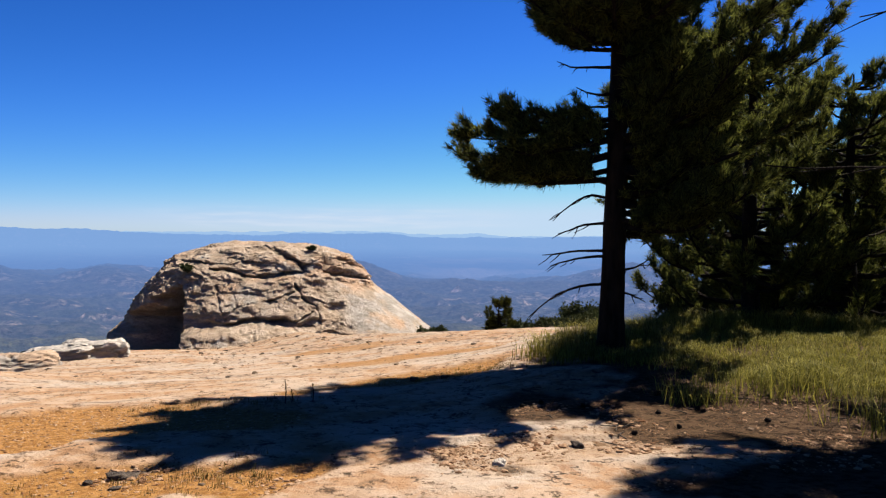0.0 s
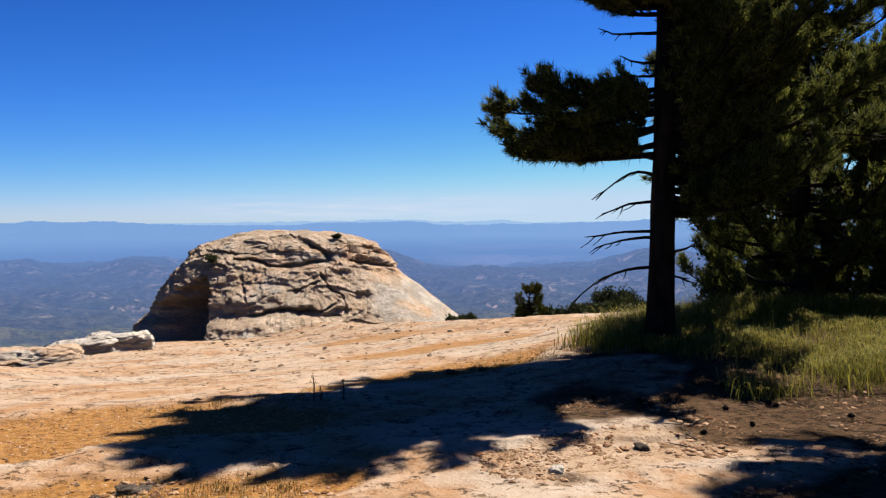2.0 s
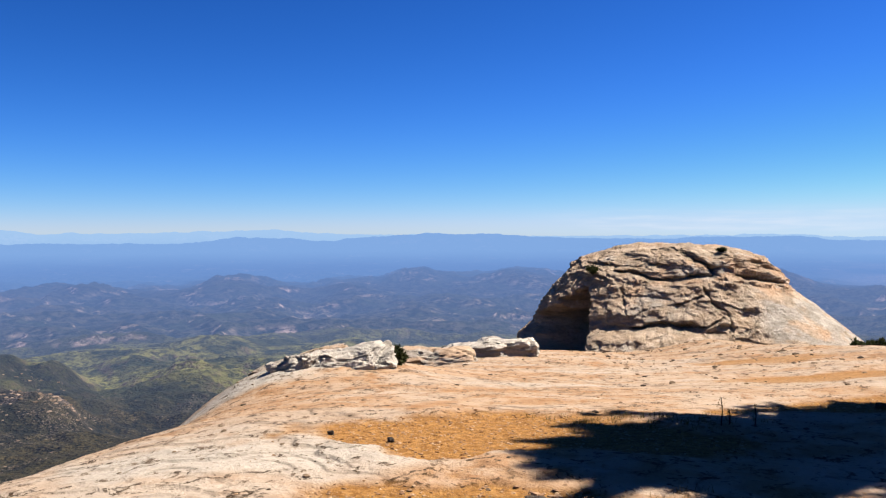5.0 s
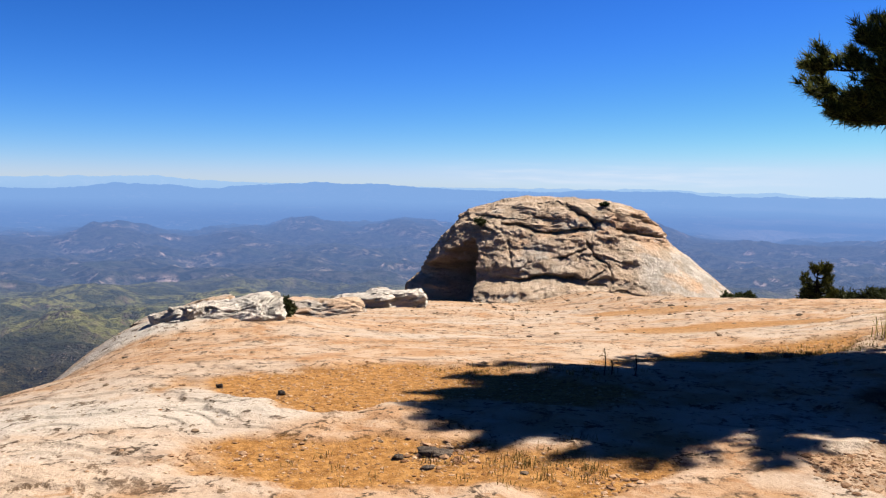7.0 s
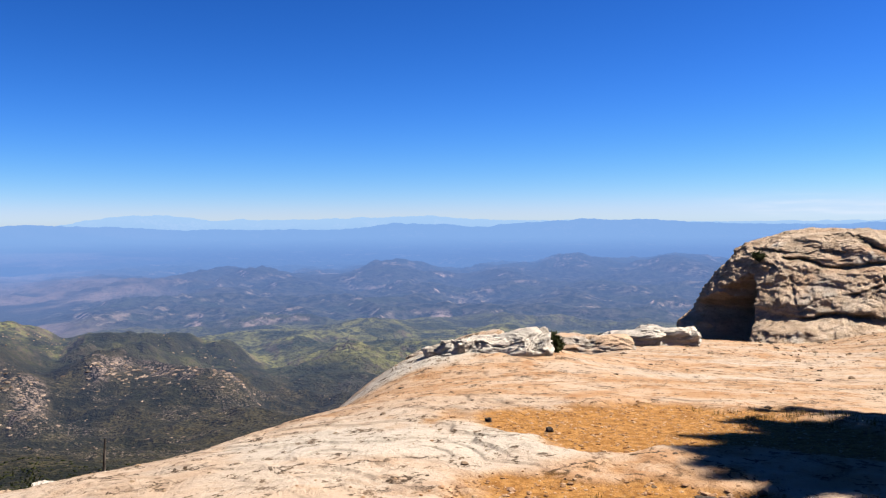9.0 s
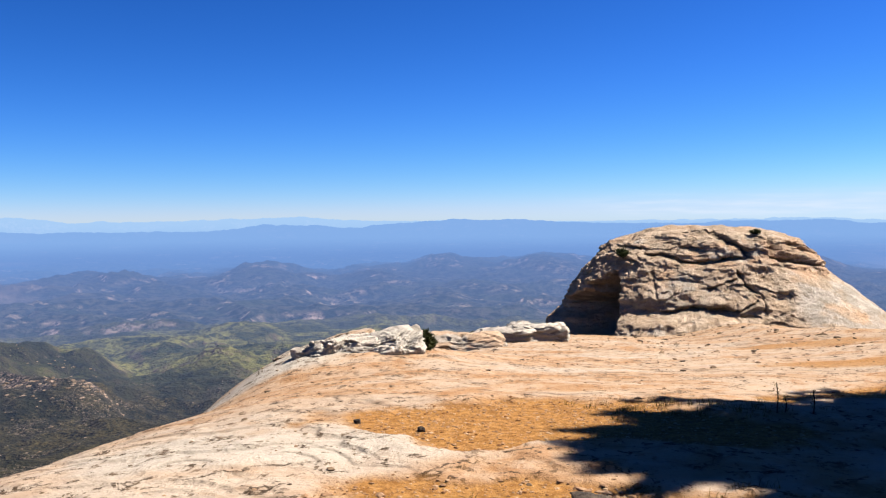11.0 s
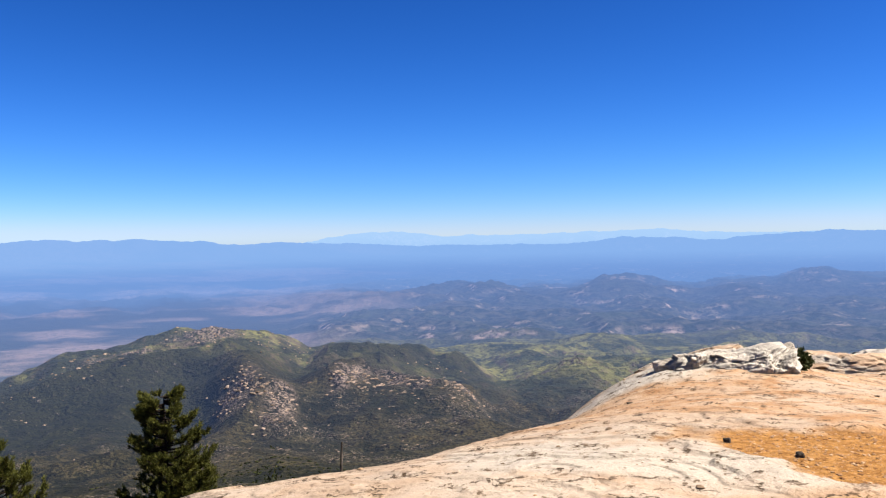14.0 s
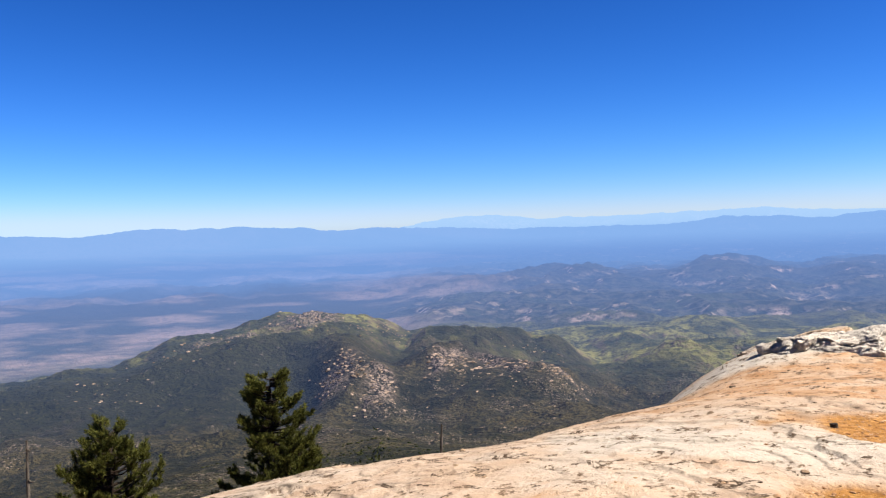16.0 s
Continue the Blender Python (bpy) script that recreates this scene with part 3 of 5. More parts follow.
def build_valley():
    az = np.concatenate([np.arange(-74, 34, 0.13), np.linspace(34, 286, 60)[:-1]])
    rad = np.concatenate([62 * np.exp(np.arange(0, math.log(420 / 62), 0.016)), 420 * np.exp(np.arange(0, math.log(1150 / 420), 0.0055)), 1150 * np.exp(np.arange(0, math.log(4950 / 1150), 0.0085))])
    D, A = np.meshgrid(rad, az, indexing="ij")
    d, a = D.ravel(), A.ravel()
    z = land_at(a, d)
    v = np.stack([d * np.sin(np.radians(a)), d * np.cos(np.radians(a)), z], 1)
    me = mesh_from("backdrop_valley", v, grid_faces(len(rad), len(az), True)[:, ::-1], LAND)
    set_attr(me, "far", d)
    ragged = fbm(d / 60, a / 2.2, 0, 4, 76)
    # darker cover: brush on the western crest, the flat-topped hill's steep front, hollows of the knobs
    dark_mask = smooth(-46.0, -49.5, a + 2.5 * ragged) * smooth(800, 700, d + 70 * ragged) * smooth(430, 560, d + 60 * ragged)
    dark_mask = np.maximum(dark_mask, smooth(-41.8, -40.2, a + 0.8 * ragged) * smooth(-28.6, -30.6, a + 0.5 * ragged) * smooth(650, 700, d + 26 * ragged) * smooth(775, 735, d - 3.0 * (a + 36.5) + 34 * ragged))
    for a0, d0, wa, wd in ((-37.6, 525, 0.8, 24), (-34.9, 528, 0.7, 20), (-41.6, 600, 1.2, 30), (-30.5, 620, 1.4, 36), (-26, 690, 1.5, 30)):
        dark_mask = np.maximum(dark_mask, 0.85 * np.exp(-np.abs((a - a0 + 0.5 * ragged) / wa) ** 3 - np.abs((d - d0 + 12 * ragged) / wd) ** 3))
    dark_mask = np.maximum(dark_mask, 0.75 * smooth(-38.5, -42, a) * smooth(560, 640, d) * smooth(900, 860, d) * smooth(-0.25, 0.3, fbm(d / 40, a / 1.1, 0, 4, 87)))
    set_attr(me, "dark_cover", dark_mask)
    rocky = np.zeros_like(d)
    for a0, d0, wa, wd in ((-46.2, 562, 1.0, 26), (-43.8, 518, 0.9, 22), (-39.1, 566, 0.9, 12), (-36.4, 566, 1.4, 9), (-33.2, 556, 1.0, 12), (-31.7, 542, 0.7, 14), (-48, 765, 2.2, 20), (-53, 735, 2.0, 16)):
        rocky = np.maximum(rocky, np.exp(-np.abs((a - a0 + 0.5 * ragged) / wa) ** 3 - np.abs((d - d0 + 14 * ragged) / wd) ** 3))
    set_attr(me, "rocky", rocky)
    set_attr(me, "plain", np.maximum(smooth(-33, -44, a + 4 * fbm(d / 300, a / 8, 0, 3, 79)) * smooth(1050, 1300, d), 0.8 * smooth(14, 19, a) * smooth(2550, 2900, d)))
    bands = fbm(a * 0.16, np.log(d) * 13 + 0.05 * a, 0, 5, 74, 0.6)
    set_attr(me, "bands", smooth(-0.55, 0.85, bands))
    return tagged(new("backdrop_valley", me), "scrub-covered hills, plains and far mountains with blue haze painted on as glow", "landscape", kind="structure")


build_valley()


# ---------------------------------------------------------------- rocks
def boulder_mesh():
    """A domed outcrop, lofted level by level and broken by bedding and joints."""
    zs = np.array([-5.5, -4.1, -3.0, -1.9, -0.75, 0.25, 0.80, 1.15, 1.34, 1.42])
    left = np.array([-8.3, -8.1, -7.65, -6.95, -6.15, -5.45, -4.8, -3.8, -2.7, -1.3])
    right = np.array([10.6, 9.2, 8.1, 6.8, 5.15, 4.2, 3.6, 2.7, 1.7, 0.7])
    front = np.array([-10.6, -9.4, -8.1, -6.7, -5.3, -4.1, -3.2, -2.2, -1.3, -0.1])
    rows, cols = 270, 720
    t = np.linspace(0, 1, rows)
    zz = np.interp(t, np.linspace(0, 1, len(zs)), zs)
    th = np.concatenate([np.linspace(0, np.pi, 120, endpoint=False), np.linspace(np.pi, 2 * np.pi, cols - 120, endpoint=False)])
    Z, TH = np.meshgrid(zz, th, indexing="ij")
    L, Rr, F = (np.interp(Z, zs, q) for q in (left, right, front))
    c, s = np.cos(TH), np.sin(TH)
    e = 2 / 2.5
    cx, sy = np.sign(c) * np.abs(c) ** e, np.sign(s) * np.abs(s) ** e
    mid, half = (L + Rr) / 2, (Rr - L) / 2
    X = mid + half * cx
    Y = np.where(sy < 0, -F * sy, -F * 0.75 * sy) + 2.6
    nx, ny = cx, sy * 1.3
    ln = np.hypot(nx, ny) + 1e-6
    nx, ny = nx / ln, ny / ln
    wz = Z + 0.35 * fbm(X * 0.25, Y * 0.25, Z * 0.3, 3, 91) + 0.06 * X
    bed = wz * 0.95
    fb = bed - np.floor(bed)
    lay = vnoise(np.floor(bed) * 3.7, X * 0.22, Y * 0.22, 95)
    out = 0.40 * (1 - fb) * 0.8 - 0.16 + 0.22 * lay
    crackz = np.exp(-((np.minimum(fb, 1 - fb) / 0.055) ** 2)) * smooth(-0.3, 0.35, vnoise(X * 0.35, np.floor(bed + 0.5) * 5.1, Y * 0.3, 97))
    big = fbm(X * 0.28, Y * 0.28, Z * 0.4, 3, 92) * 0.55
    med = fbm(X * 0.9, Y * 0.9, Z * 1.5, 6, 93, 0.62) * 0.11
    joint = vnoise(X * 0.55 + 0.3 * Z, Y * 0.55, Z * 0.3, 94)
    crackv = np.exp(-((joint / 0.035) ** 2)) * smooth(0.0, 0.5, vnoise(X * 0.3 + 9, Z * 0.5, Y * 0.3, 96))
    wx, wy2, wz2 = X + 0.5 * fbm(X * 0.5, Y * 0.5, Z * 0.5, 3, 101), Y + 0.5 * fbm(X * 0.5 + 7, Y * 0.5, Z * 0.5, 3, 102), Z + 0.4 * fbm(X * 0.4, Y * 0.4 + 5, Z * 0.5, 3, 103)
    block, seam = cells(wx * 0.26, wy2 * 0.26, wz2 * 0.75, 104)
    block2, seam2 = cells(wx * 1.1, wy2 * 1.1, wz2 * 2.0, 108)
    block3, _ = cells(wx * 2.6, wy2 * 2.6, wz2 * 4.2, 118)
    grain = fbm(X * 3.2, Y * 3.2, Z * 4.5, 4, 141, 0.6) * 0.045 + ridged(X * 1.5, Y * 1.5, Z * 2.6, 4, 146, 0.55) * 0.05
    chips = (block - 0.5) * 0.30 + (block2 - 0.5) * 0.08 + (block3 - 0.5) * 0.05 + grain
    seams = np.exp(-((seam / 0.018) ** 2)) * 0.35 + 0.10 * np.exp(-((seam2 / 0.035) ** 2))
    seams = seams * smooth(-0.2, 0.35, fbm(X * 0.45, Y * 0.45, Z * 0.8, 3, 111))
    ahead = smooth(0.35, 0.0, sy)
    gx, gzz = X - 0.8 + 0.14 * fbm(X * 1.1, Z * 1.1, 0, 5, 131), Z + 0.13 * fbm(X * 1.1, Z * 1.1 + 5, 0, 5, 132)

    def groove(x0, z0, x1, z1, wide):
        q = np.clip(((gx - x0) * (x1 - x0) + (gzz - z0) * (z1 - z0)) / ((x1 - x0) ** 2 + (z1 - z0) ** 2), 0, 1)
        far = np.hypot(gx - x0 - q * (x1 - x0), gzz - z0 - q * (z1 - z0))
        taper = 0.35 + 0.65 * np.sin(np.pi * np.clip(q, 0.06, 0.94))
        return np.exp(-((far / (wide * taper)) ** 2)) * ahead

    # the joints that part the dome into tiers and blocks
    cuts = np.zeros_like(X)
    for x0, z0, x1, z1, wide, deep in (
            (-3.8, 0.15, -1.8, -0.06, 0.10, 0.9), (-1.8, -0.06, 0.65, 0.10, 0.11, 1.0), (-2.2, 1.22, -0.9, 1.16, 0.08, 0.8), (-0.9, 1.16, 0.4, 0.66, 0.11, 1.0), (0.4, 0.66, 0.75, 0.10, 0.11, 0.9),
            (1.33, 1.25, 1.55, 0.25, 0.13, 1.0), (1.6, 0.15, 3.4, -0.25, 0.09, 0.8), (0.14, -0.35, 0.57, -1.0, 0.07, 0.7), (0.57, -1.0, 1.15, -1.45, 0.08, 0.8),
            (-2.85, -1.98, -1.2, -1.92, 0.10, 0.9), (-1.3, -1.92, 0.1, -1.86, 0.12, 1.0), (0.1, -1.86, 0.9, -1.70, 0.07, 0.7), (-1.1, -1.05, 0.15, -0.78, 0.06, 0.6),
            (-5.1, 0.62, -4.0, 0.30, 0.12, 0.8), (-3.0, 0.72, -1.9, 0.62, 0.05, 0.5), (-4.6, -0.1, -3.9, -0.3, 0.06, 0.5), (1.1, -1.45, 1.2, -2.2, 0.05, 0.5),
            (2.0, 0.75, 2.9, 0.35, 0.05, 0.5), (-3.4, -0.5, -2.9, -1.5, 0.05, 0.3), (0.2, -2.1, 0.9, -2.3, 0.06, 0.6)):
        cuts = np.maximum(cuts, deep * groove(x0, z0, x1, z1, wide))
    smoothside = smooth(1.9, 2.7, gx + 0.12 * (Z + 1)) * smooth(-0.25, -0.75, gzz + 0.15 * (X - 3.5))
    rough = 1 - 0.8 * smoothside
    brink = -0.5 + 0.62 * np.minimum(gx + 5.1, 0)
    cave = smooth(0.0, 0.45, brink - gzz) * smooth(-4.65, -5.15, gx + 0.12 * (gzz + 2)) * smooth(-8.1, -7.1, gx) * ahead
    toe = np.exp(-(((X + 0.9) / 2.9) ** 4)) * smooth(-2.05, -2.5, gzz) * ahead
    brow = smooth(-2.0, -1.85, gzz) * smooth(-0.6, -1.5, gzz) * smooth(-4.0, -3.4, gx) * smooth(1.9, 1.2, gx) * ahead
    tier = smooth(-0.10, 0.10, gzz) * smooth(1.16, 0.9, gzz + 0.18 * np.maximum(gx + 0.9, 0) ** 1.5) * smooth(-4.2, -3.6, gx) * smooth(0.95, 0.6, gx) * ahead
    dome = smooth(0.0, 0.12, gzz + 0.30 * np.maximum(gx + 0.9, 0) ** 1.3 - 1.12) * smooth(-3.2, -2.4, gx) * smooth(1.5, 1.2, gx) * ahead
    right_block = smooth(1.5, 1.7, gx) * smooth(-0.02, 0.12, gzz + 0.33 * (gx - 3.0)) * smooth(1.2, 0.8, Z)
    carved = 0.24 * brow - 0.16 * tier + 0.16 * dome + 0.18 * right_block + 0.75 * toe - 0.45 * cuts - 3.6 * cave
    disp = (big * 0.45 + (out * 0.12 + med * 1.1 + chips) * rough) * smooth(1.45, 0.9, Z) - 0.30 * (crackz * 0.3 + crackv * 0.5 + seams) * rough + carved * smooth(1.5, 1.1, Z)
    X, Y = X + nx * disp, Y + ny * disp
    Zd = Z + (fbm(X * 0.7, Y * 0.7, 0, 4, 98) * 0.12 + 0.1 * med) * smooth(-1, 1.2, Z)
    v = np.stack([X, Y, Zd], 2).reshape(-1, 3)
    top = v[-cols:].mean(0)
    v = np.concatenate([v, [top + [0, 0, 0.02]]])
    quads = grid_faces(rows, cols, True)
    cap = np.stack([np.arange(cols) + (rows - 1) * cols, (np.arange(cols) + 1) % cols + (rows - 1) * cols,
                    np.full(cols, rows * cols), np.full(cols, rows * cols)], 1)
    me = mesh_from("boulder", v, quads, BOULDER)
    bm = bmesh.new()
    bm.from_mesh(me)
    bm.verts.ensure_lookup_table()
    for a, b_, c_, _ in cap:
        try:
            bm.faces.new((bm.verts[int(a)], bm.verts[int(b_)], bm.verts[int(c_)]))
        except ValueError:
            pass
    bm.to_mesh(me)
    bm.free()
    cr = np.clip((crackz * 0.12 + crackv * 0.3 + seams * 0.4) * rough * 0.5 + cuts * 0.5, 0, 1).ravel()
    set_attr(me, "crack", np.append(cr, 0))
    patch = np.exp(-np.abs((gx + 0.2) / 1.35) ** 4 - np.abs((gzz - 0.22) / 0.3) ** 4) + 0.8 * np.exp(-((gx + 2.0) / 0.9) ** 2 - ((gzz + 1.3) / 0.7) ** 2)
    pale = np.maximum(0.85 * smoothside, np.clip(patch, 0, 1)) * smooth(-0.45, 0.2, fbm(X * 0.9, Y * 0.9, Z * 1.4, 4, 99))
    set_attr(me, "bleached", np.append(pale.ravel() * 0.9, 0))
    return me


boulder = tagged(new("granite_boulder", boulder_mesh()), "huge domed tan granite boulder with cracked layers beyond the slab", "boulder")
boulder.matrix_basis = pose(5.25, 41.7, -0.48, 0, 0, -7.3)


def rock_mesh(name, size, seed, mat, layers=3.0, rough=0.22, n=46, boxy=1.0):
    """A weathered block: a rounded box broken into facets along joints and beds."""
    th = np.linspace(0, 2 * np.pi, 2 * n, endpoint=False)
    ph = np.linspace(-0.5 * np.pi, 0.5 * np.pi, n)
    P, T = np.meshgrid(ph, th, indexing="ij")

    def sp(q, e):
        return np.sign(q) * np.abs(q) ** e

    x = sp(np.cos(P), 0.6 * boxy) * sp(np.cos(T), 0.7 * boxy)
    y = sp(np.cos(P), 0.6 * boxy) * sp(np.sin(T), 0.7 * boxy)
    z = sp(np.sin(P), 0.7)
    wx, wy, wz = x + 0.15 * fbm(x * 2, y * 2, z * 2, 3, seed), y + 0.15 * fbm(x * 2, y * 2 + 4, z * 2, 3, seed), z + 0.15 * fbm(x * 2 + 8, y * 2, z * 2, 3, seed)
    val, seam = cells(wx * 1.1 + seed, wy * 1.1, wz * layers * 0.5, seed)
    val2, seam2 = cells(wx * 4.2, wy * 4.2 + seed, wz * layers * 1.6, seed + 40)
    cut = np.exp(-((seam / 0.035) ** 2)) + 0.2 * np.exp(-((seam2 / 0.05) ** 2))
    d = 1 + rough * fbm(x * 1.3, y * 1.3, z * 1.3, 4, seed + 1) + 0.32 * (val - 0.5) + 0.055 * (val2 - 0.5) - 0.04 * cut
    d = d + 0.03 * fbm(x * 9, y * 9, z * 9, 3, seed + 2)
    v = np.stack([x * d * size[0], y * d * size[1], z * d * size[2]], 2).reshape(-1, 3)
    me = mesh_from(name, v, grid_faces(n, 2 * n, True), mat)
    set_attr(me, "crack", np.clip(cut, 0, 1).ravel() * 0.5)
    set_attr(me, "bleached", smooth(-0.1, 0.7, fbm(x * 2, y * 2, z * 2, 3, seed + 9)).ravel() * 0.8)
    return me


def rock(name, at, size, seed, label, rz=0, mat=None, layers=3.0, tilt=0, rough=0.22, n=46, group="", dip=0, boxy=1.0):
    ob = tagged(new(name, rock_mesh(name, size, seed, mat or WHITE_ROCK, layers, rough, n, boxy)), label, "rock", group)
    ob.matrix_basis = pose(*at, tilt, dip, rz)
    return ob


rock("pale_rock", (-3.27, 13.0, gz(-3.25, 13.0) - 0.15), (0.64, 0.55, 0.34), 210, "blocky whitish granite rock split by dark joints", 8, layers=3.0, n=100, dip=-8, boxy=0.72, rough=0.14)
rock("pale_rock", (-3.85, 12.7, gz(-3.85, 12.7) - 0.12), (0.34, 0.4, 0.24), 237, "broken whitish granite block beside a larger one", -14, layers=2.0, n=70, dip=-18, boxy=0.7)
rock("pale_rock", (-4.2, 13.4, gz(-4.2, 13.4) - 0.14), (0.75, 0.5, 0.16), 214, "low peach granite sheet on the slab edge", 12, mat=PEACH_ROCK, layers=2.0, tilt=-4, n=80, dip=-16)
rock("flat_rock", (-2.95, 26.6, -2.14), (1.25, 0.9, 0.34), 223, "flat pale slab of granite overhanging the ledge", -8, layers=2.0, n=90, dip=-7, rough=0.14)
rock("flat_rock", (-1.80, 26.5, -2.00), (0.82, 0.75, 0.34), 228, "pale block of granite beside the boulder", 12, layers=2.0, n=80, boxy=0.7, rough=0.14)
rock("flat_rock", (-3.6, 23.7, -2.02), (1.0, 0.8, 0.36), 249, "low peach granite hump beyond the shrub", 6, mat=PEACH_ROCK, layers=2.0, n=80)


# ---------------------------------------------------------------- pines
def tufts(centres, aims, length, count, width, spread, seed):
    """Bursts of needles: slim blades fanned round each aim."""
    r = np.random.default_rng(seed)
    n = len(centres)
    c = np.repeat(centres, count, 0)
    a = np.repeat(aims, count, 0)
    d = a + spread * r.normal(size=(n * count, 3))
    d /= np.linalg.norm(d, axis=1, keepdims=True)
    side = np.cross(d, r.normal(size=d.shape))
    side /= np.linalg.norm(side, axis=1, keepdims=True) + 1e-9
    ln = length * r.uniform(0.65, 1.1, (n * count, 1))
    base = c - d * ln * 0.05 + r.normal(size=d.shape) * length * 0.12
    w = side * width
    v = np.stack([base - w, base + w, base + d * ln + w * 0.3], 1).reshape(-1, 3)
    f = np.arange(len(v)).reshape(-1, 3)
    return v, f


def bough(start, heading, length, rise, sag, r):
    """A limb's line from the trunk: out along heading, sagging, then lifting at the tip."""
    t = np.linspace(0, 1, 9)
    out = np.array([math.sin(heading), math.cos(heading), 0])
    p = np.asarray(start) + t[:, None] * out * length
    p[:, 2] += (rise * t - sag * np.sin(np.pi * t * 0.9) + 0.18 * length * t**3)
    p += 0.04 * length * np.cumsum(r.normal(size=p.shape) * 0.35, 0) * t[:, None]
    return p


def twig_sites(line, r, per, reach, start=0.35):
    """Twigs off a limb: their lines and the sites of their needle bursts."""
    twigs, sites, aims = [], [], []
    tan = np.gradient(line, axis=0)
    n = len(line)
    for _ in range(per):
        q = r.uniform(start, 1.0) ** 0.8
        i = min(int(q * (n - 1)), n - 2)
        base = line[i] + (line[i + 1] - line[i]) * (q * (n - 1) - i)
        ahead = tan[i] / np.linalg.norm(tan[i])
        side = np.cross(ahead, (0, 0, 1)) * r.choice([-1, 1])
        d = ahead * r.uniform(0.3, 1.0) + side * r.uniform(0.2, 1.0) + np.array([0, 0, r.uniform(-0.1, 0.7)])
        d /= np.linalg.norm(d)
        ln = reach * r.uniform(0.4, 1.0) * (1.15 - 0.5 * q)
        end = base + d * ln + np.array([0, 0, 0.12 * ln])
        mid = (base + end) / 2 - np.array([0, 0, 0.05 * ln])
        twigs.append(np.array([base, mid, end]))
        for u in (1.0, 0.72, 0.45):
            sites.append(base + (end - base) * u + r.normal(size=3) * 0.02)
            aims.append(d * 0.9 + np.array([0, 0, 0.3]) + r.normal(size=3) * 0.25)
    sites.append(line[-1])
    aims.append(tan[-1] / np.linalg.norm(tan[-1]))
    return twigs, sites, aims


def pine(name, at, height, girth, limbs, label, seed, needle=0.17, count=46, width=0.0035, mat=None, group="", lean=(0, 0), per_m=9, bare=(), start=0.35):
    """A pine: trunk, living limbs with needle bursts, and dead limbs.
    limbs: (height, heading in degrees from +y clockwise, length, rise, sag)."""
    r = np.random.default_rng(seed)
    ob = thing(name, at, label, "tree", group)
    t = np.linspace(0, 1, 24)
    line = np.stack([lean[0] * t * height + 0.05 * np.sin(t * 5 + seed), lean[1] * t * height + 0.05 * np.cos(t * 4 + seed), t * height - 0.25], 1)
    rad = girth * (1 - t) ** 0.8 + 0.012 + girth * 0.5 * np.exp(-t * 40)
    v, f = tube(line, rad, 14)
    v += np.random.default_rng(seed + 1).normal(size=v.shape) * girth * 0.035
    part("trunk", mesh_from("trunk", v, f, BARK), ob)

    def on_trunk(h):
        q = np.clip((h + 0.25) / height, 0, 1)
        return np.array([np.interp(q, t, line[:, 0]), np.interp(q, t, line[:, 1]), h])

    wood, sites, aims = [], [], []
    for h, head, ln, rise, sag in limbs:
        b = bough(on_trunk(h), radians(head), ln, rise, sag, r)
        wood.append(tube(b, np.linspace(0.045 * (0.5 + ln / 3), 0.008, len(b)), 6))
        tw, si, ai = twig_sites(b, r, max(3, int(ln * per_m)), 0.32 * ln**0.5 + 0.12, start)
        for q in tw:
            wood.append(tube(q, [0.010, 0.007, 0.004], 4))
        sites += si
        aims += ai
    if wood:
        wv, wf = joined(wood)
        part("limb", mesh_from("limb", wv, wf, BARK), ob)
        v, f = tufts(np.array(sites), np.array(aims), needle, count, width, 0.55, seed + 3)
        part("crown", mesh_from("crown", v, f, mat or NEEDLES, False), ob, "dark green bunched needles")
    for h, head, ln, rise, sag in bare:
        b = bough(on_trunk(h), radians(head), ln, rise, sag, r)
        pieces = [tube(b, np.linspace(0.030, 0.007, len(b)), 6)]
        for _ in range(4):
            i = r.integers(3, 8)
            e = b[i] + (b[i] - b[i - 1]) * r.uniform(0.6, 1.8) + np.array([r.normal() * 0.06, r.normal() * 0.06, -r.uniform(0.02, 0.14)])
            pieces.append(tube(np.array([b[i], (b[i] + e) / 2 + r.normal(size=3) * 0.01, e]), [0.010, 0.007, 0.004], 5))
        v, f = joined(pieces)
        part("dead_branch", mesh_from("dead_branch", v, f, BARK), ob, "bare dead branch")
    return ob


def whorls(low, high, step, reach, r, full=1.0, fan=(0, 360)):
    out = []
    h = low
    while h < high:
        q = (h - low) / (high - low)
        ln = reach * (1 - q) ** 0.6 * (0.75 + 0.25 * min(1, q * 6)) + 0.25
        for _ in range(int(4 * full)):
            out.append((h + r.uniform(-0.15, 0.15), r.uniform(*fan), ln * r.uniform(0.65, 1.1), ln * r.uniform(0.05, 0.35), ln * r.uniform(0.02, 0.14)))
        h += step * r.uniform(0.8, 1.2)
    return out


TX, TY = 5.74, 8.98
TZ = gz(TX, TY)
LEFT, RIGHT = -61.5, 118.5
r0 = np.random.default_rng(21)
main = [(h + 0.33, LEFT + a, ln * 0.93, ri, sa) for h, a, ln, ri, sa in (
    (2.98, -4, 2.3, -0.46, 0.0), (2.85, -24, 1.9, -0.42, 0.0), (2.9, 30, 1.9, -0.38, 0.0), (2.15, 6, 1.8, -0.1, -0.25), (2.2, -16, 1.9, -0.1, -0.15),
    (2.62, 4, 2.4, -0.48, -0.05), (2.40, 22, 2.1, -0.38, -0.05), (3.15, 2, 1.7, -0.15, 0.0), (3.08, -10, 1.9, -0.35, 0.0), (2.25, -4, 2.2, -0.35, -0.1))]
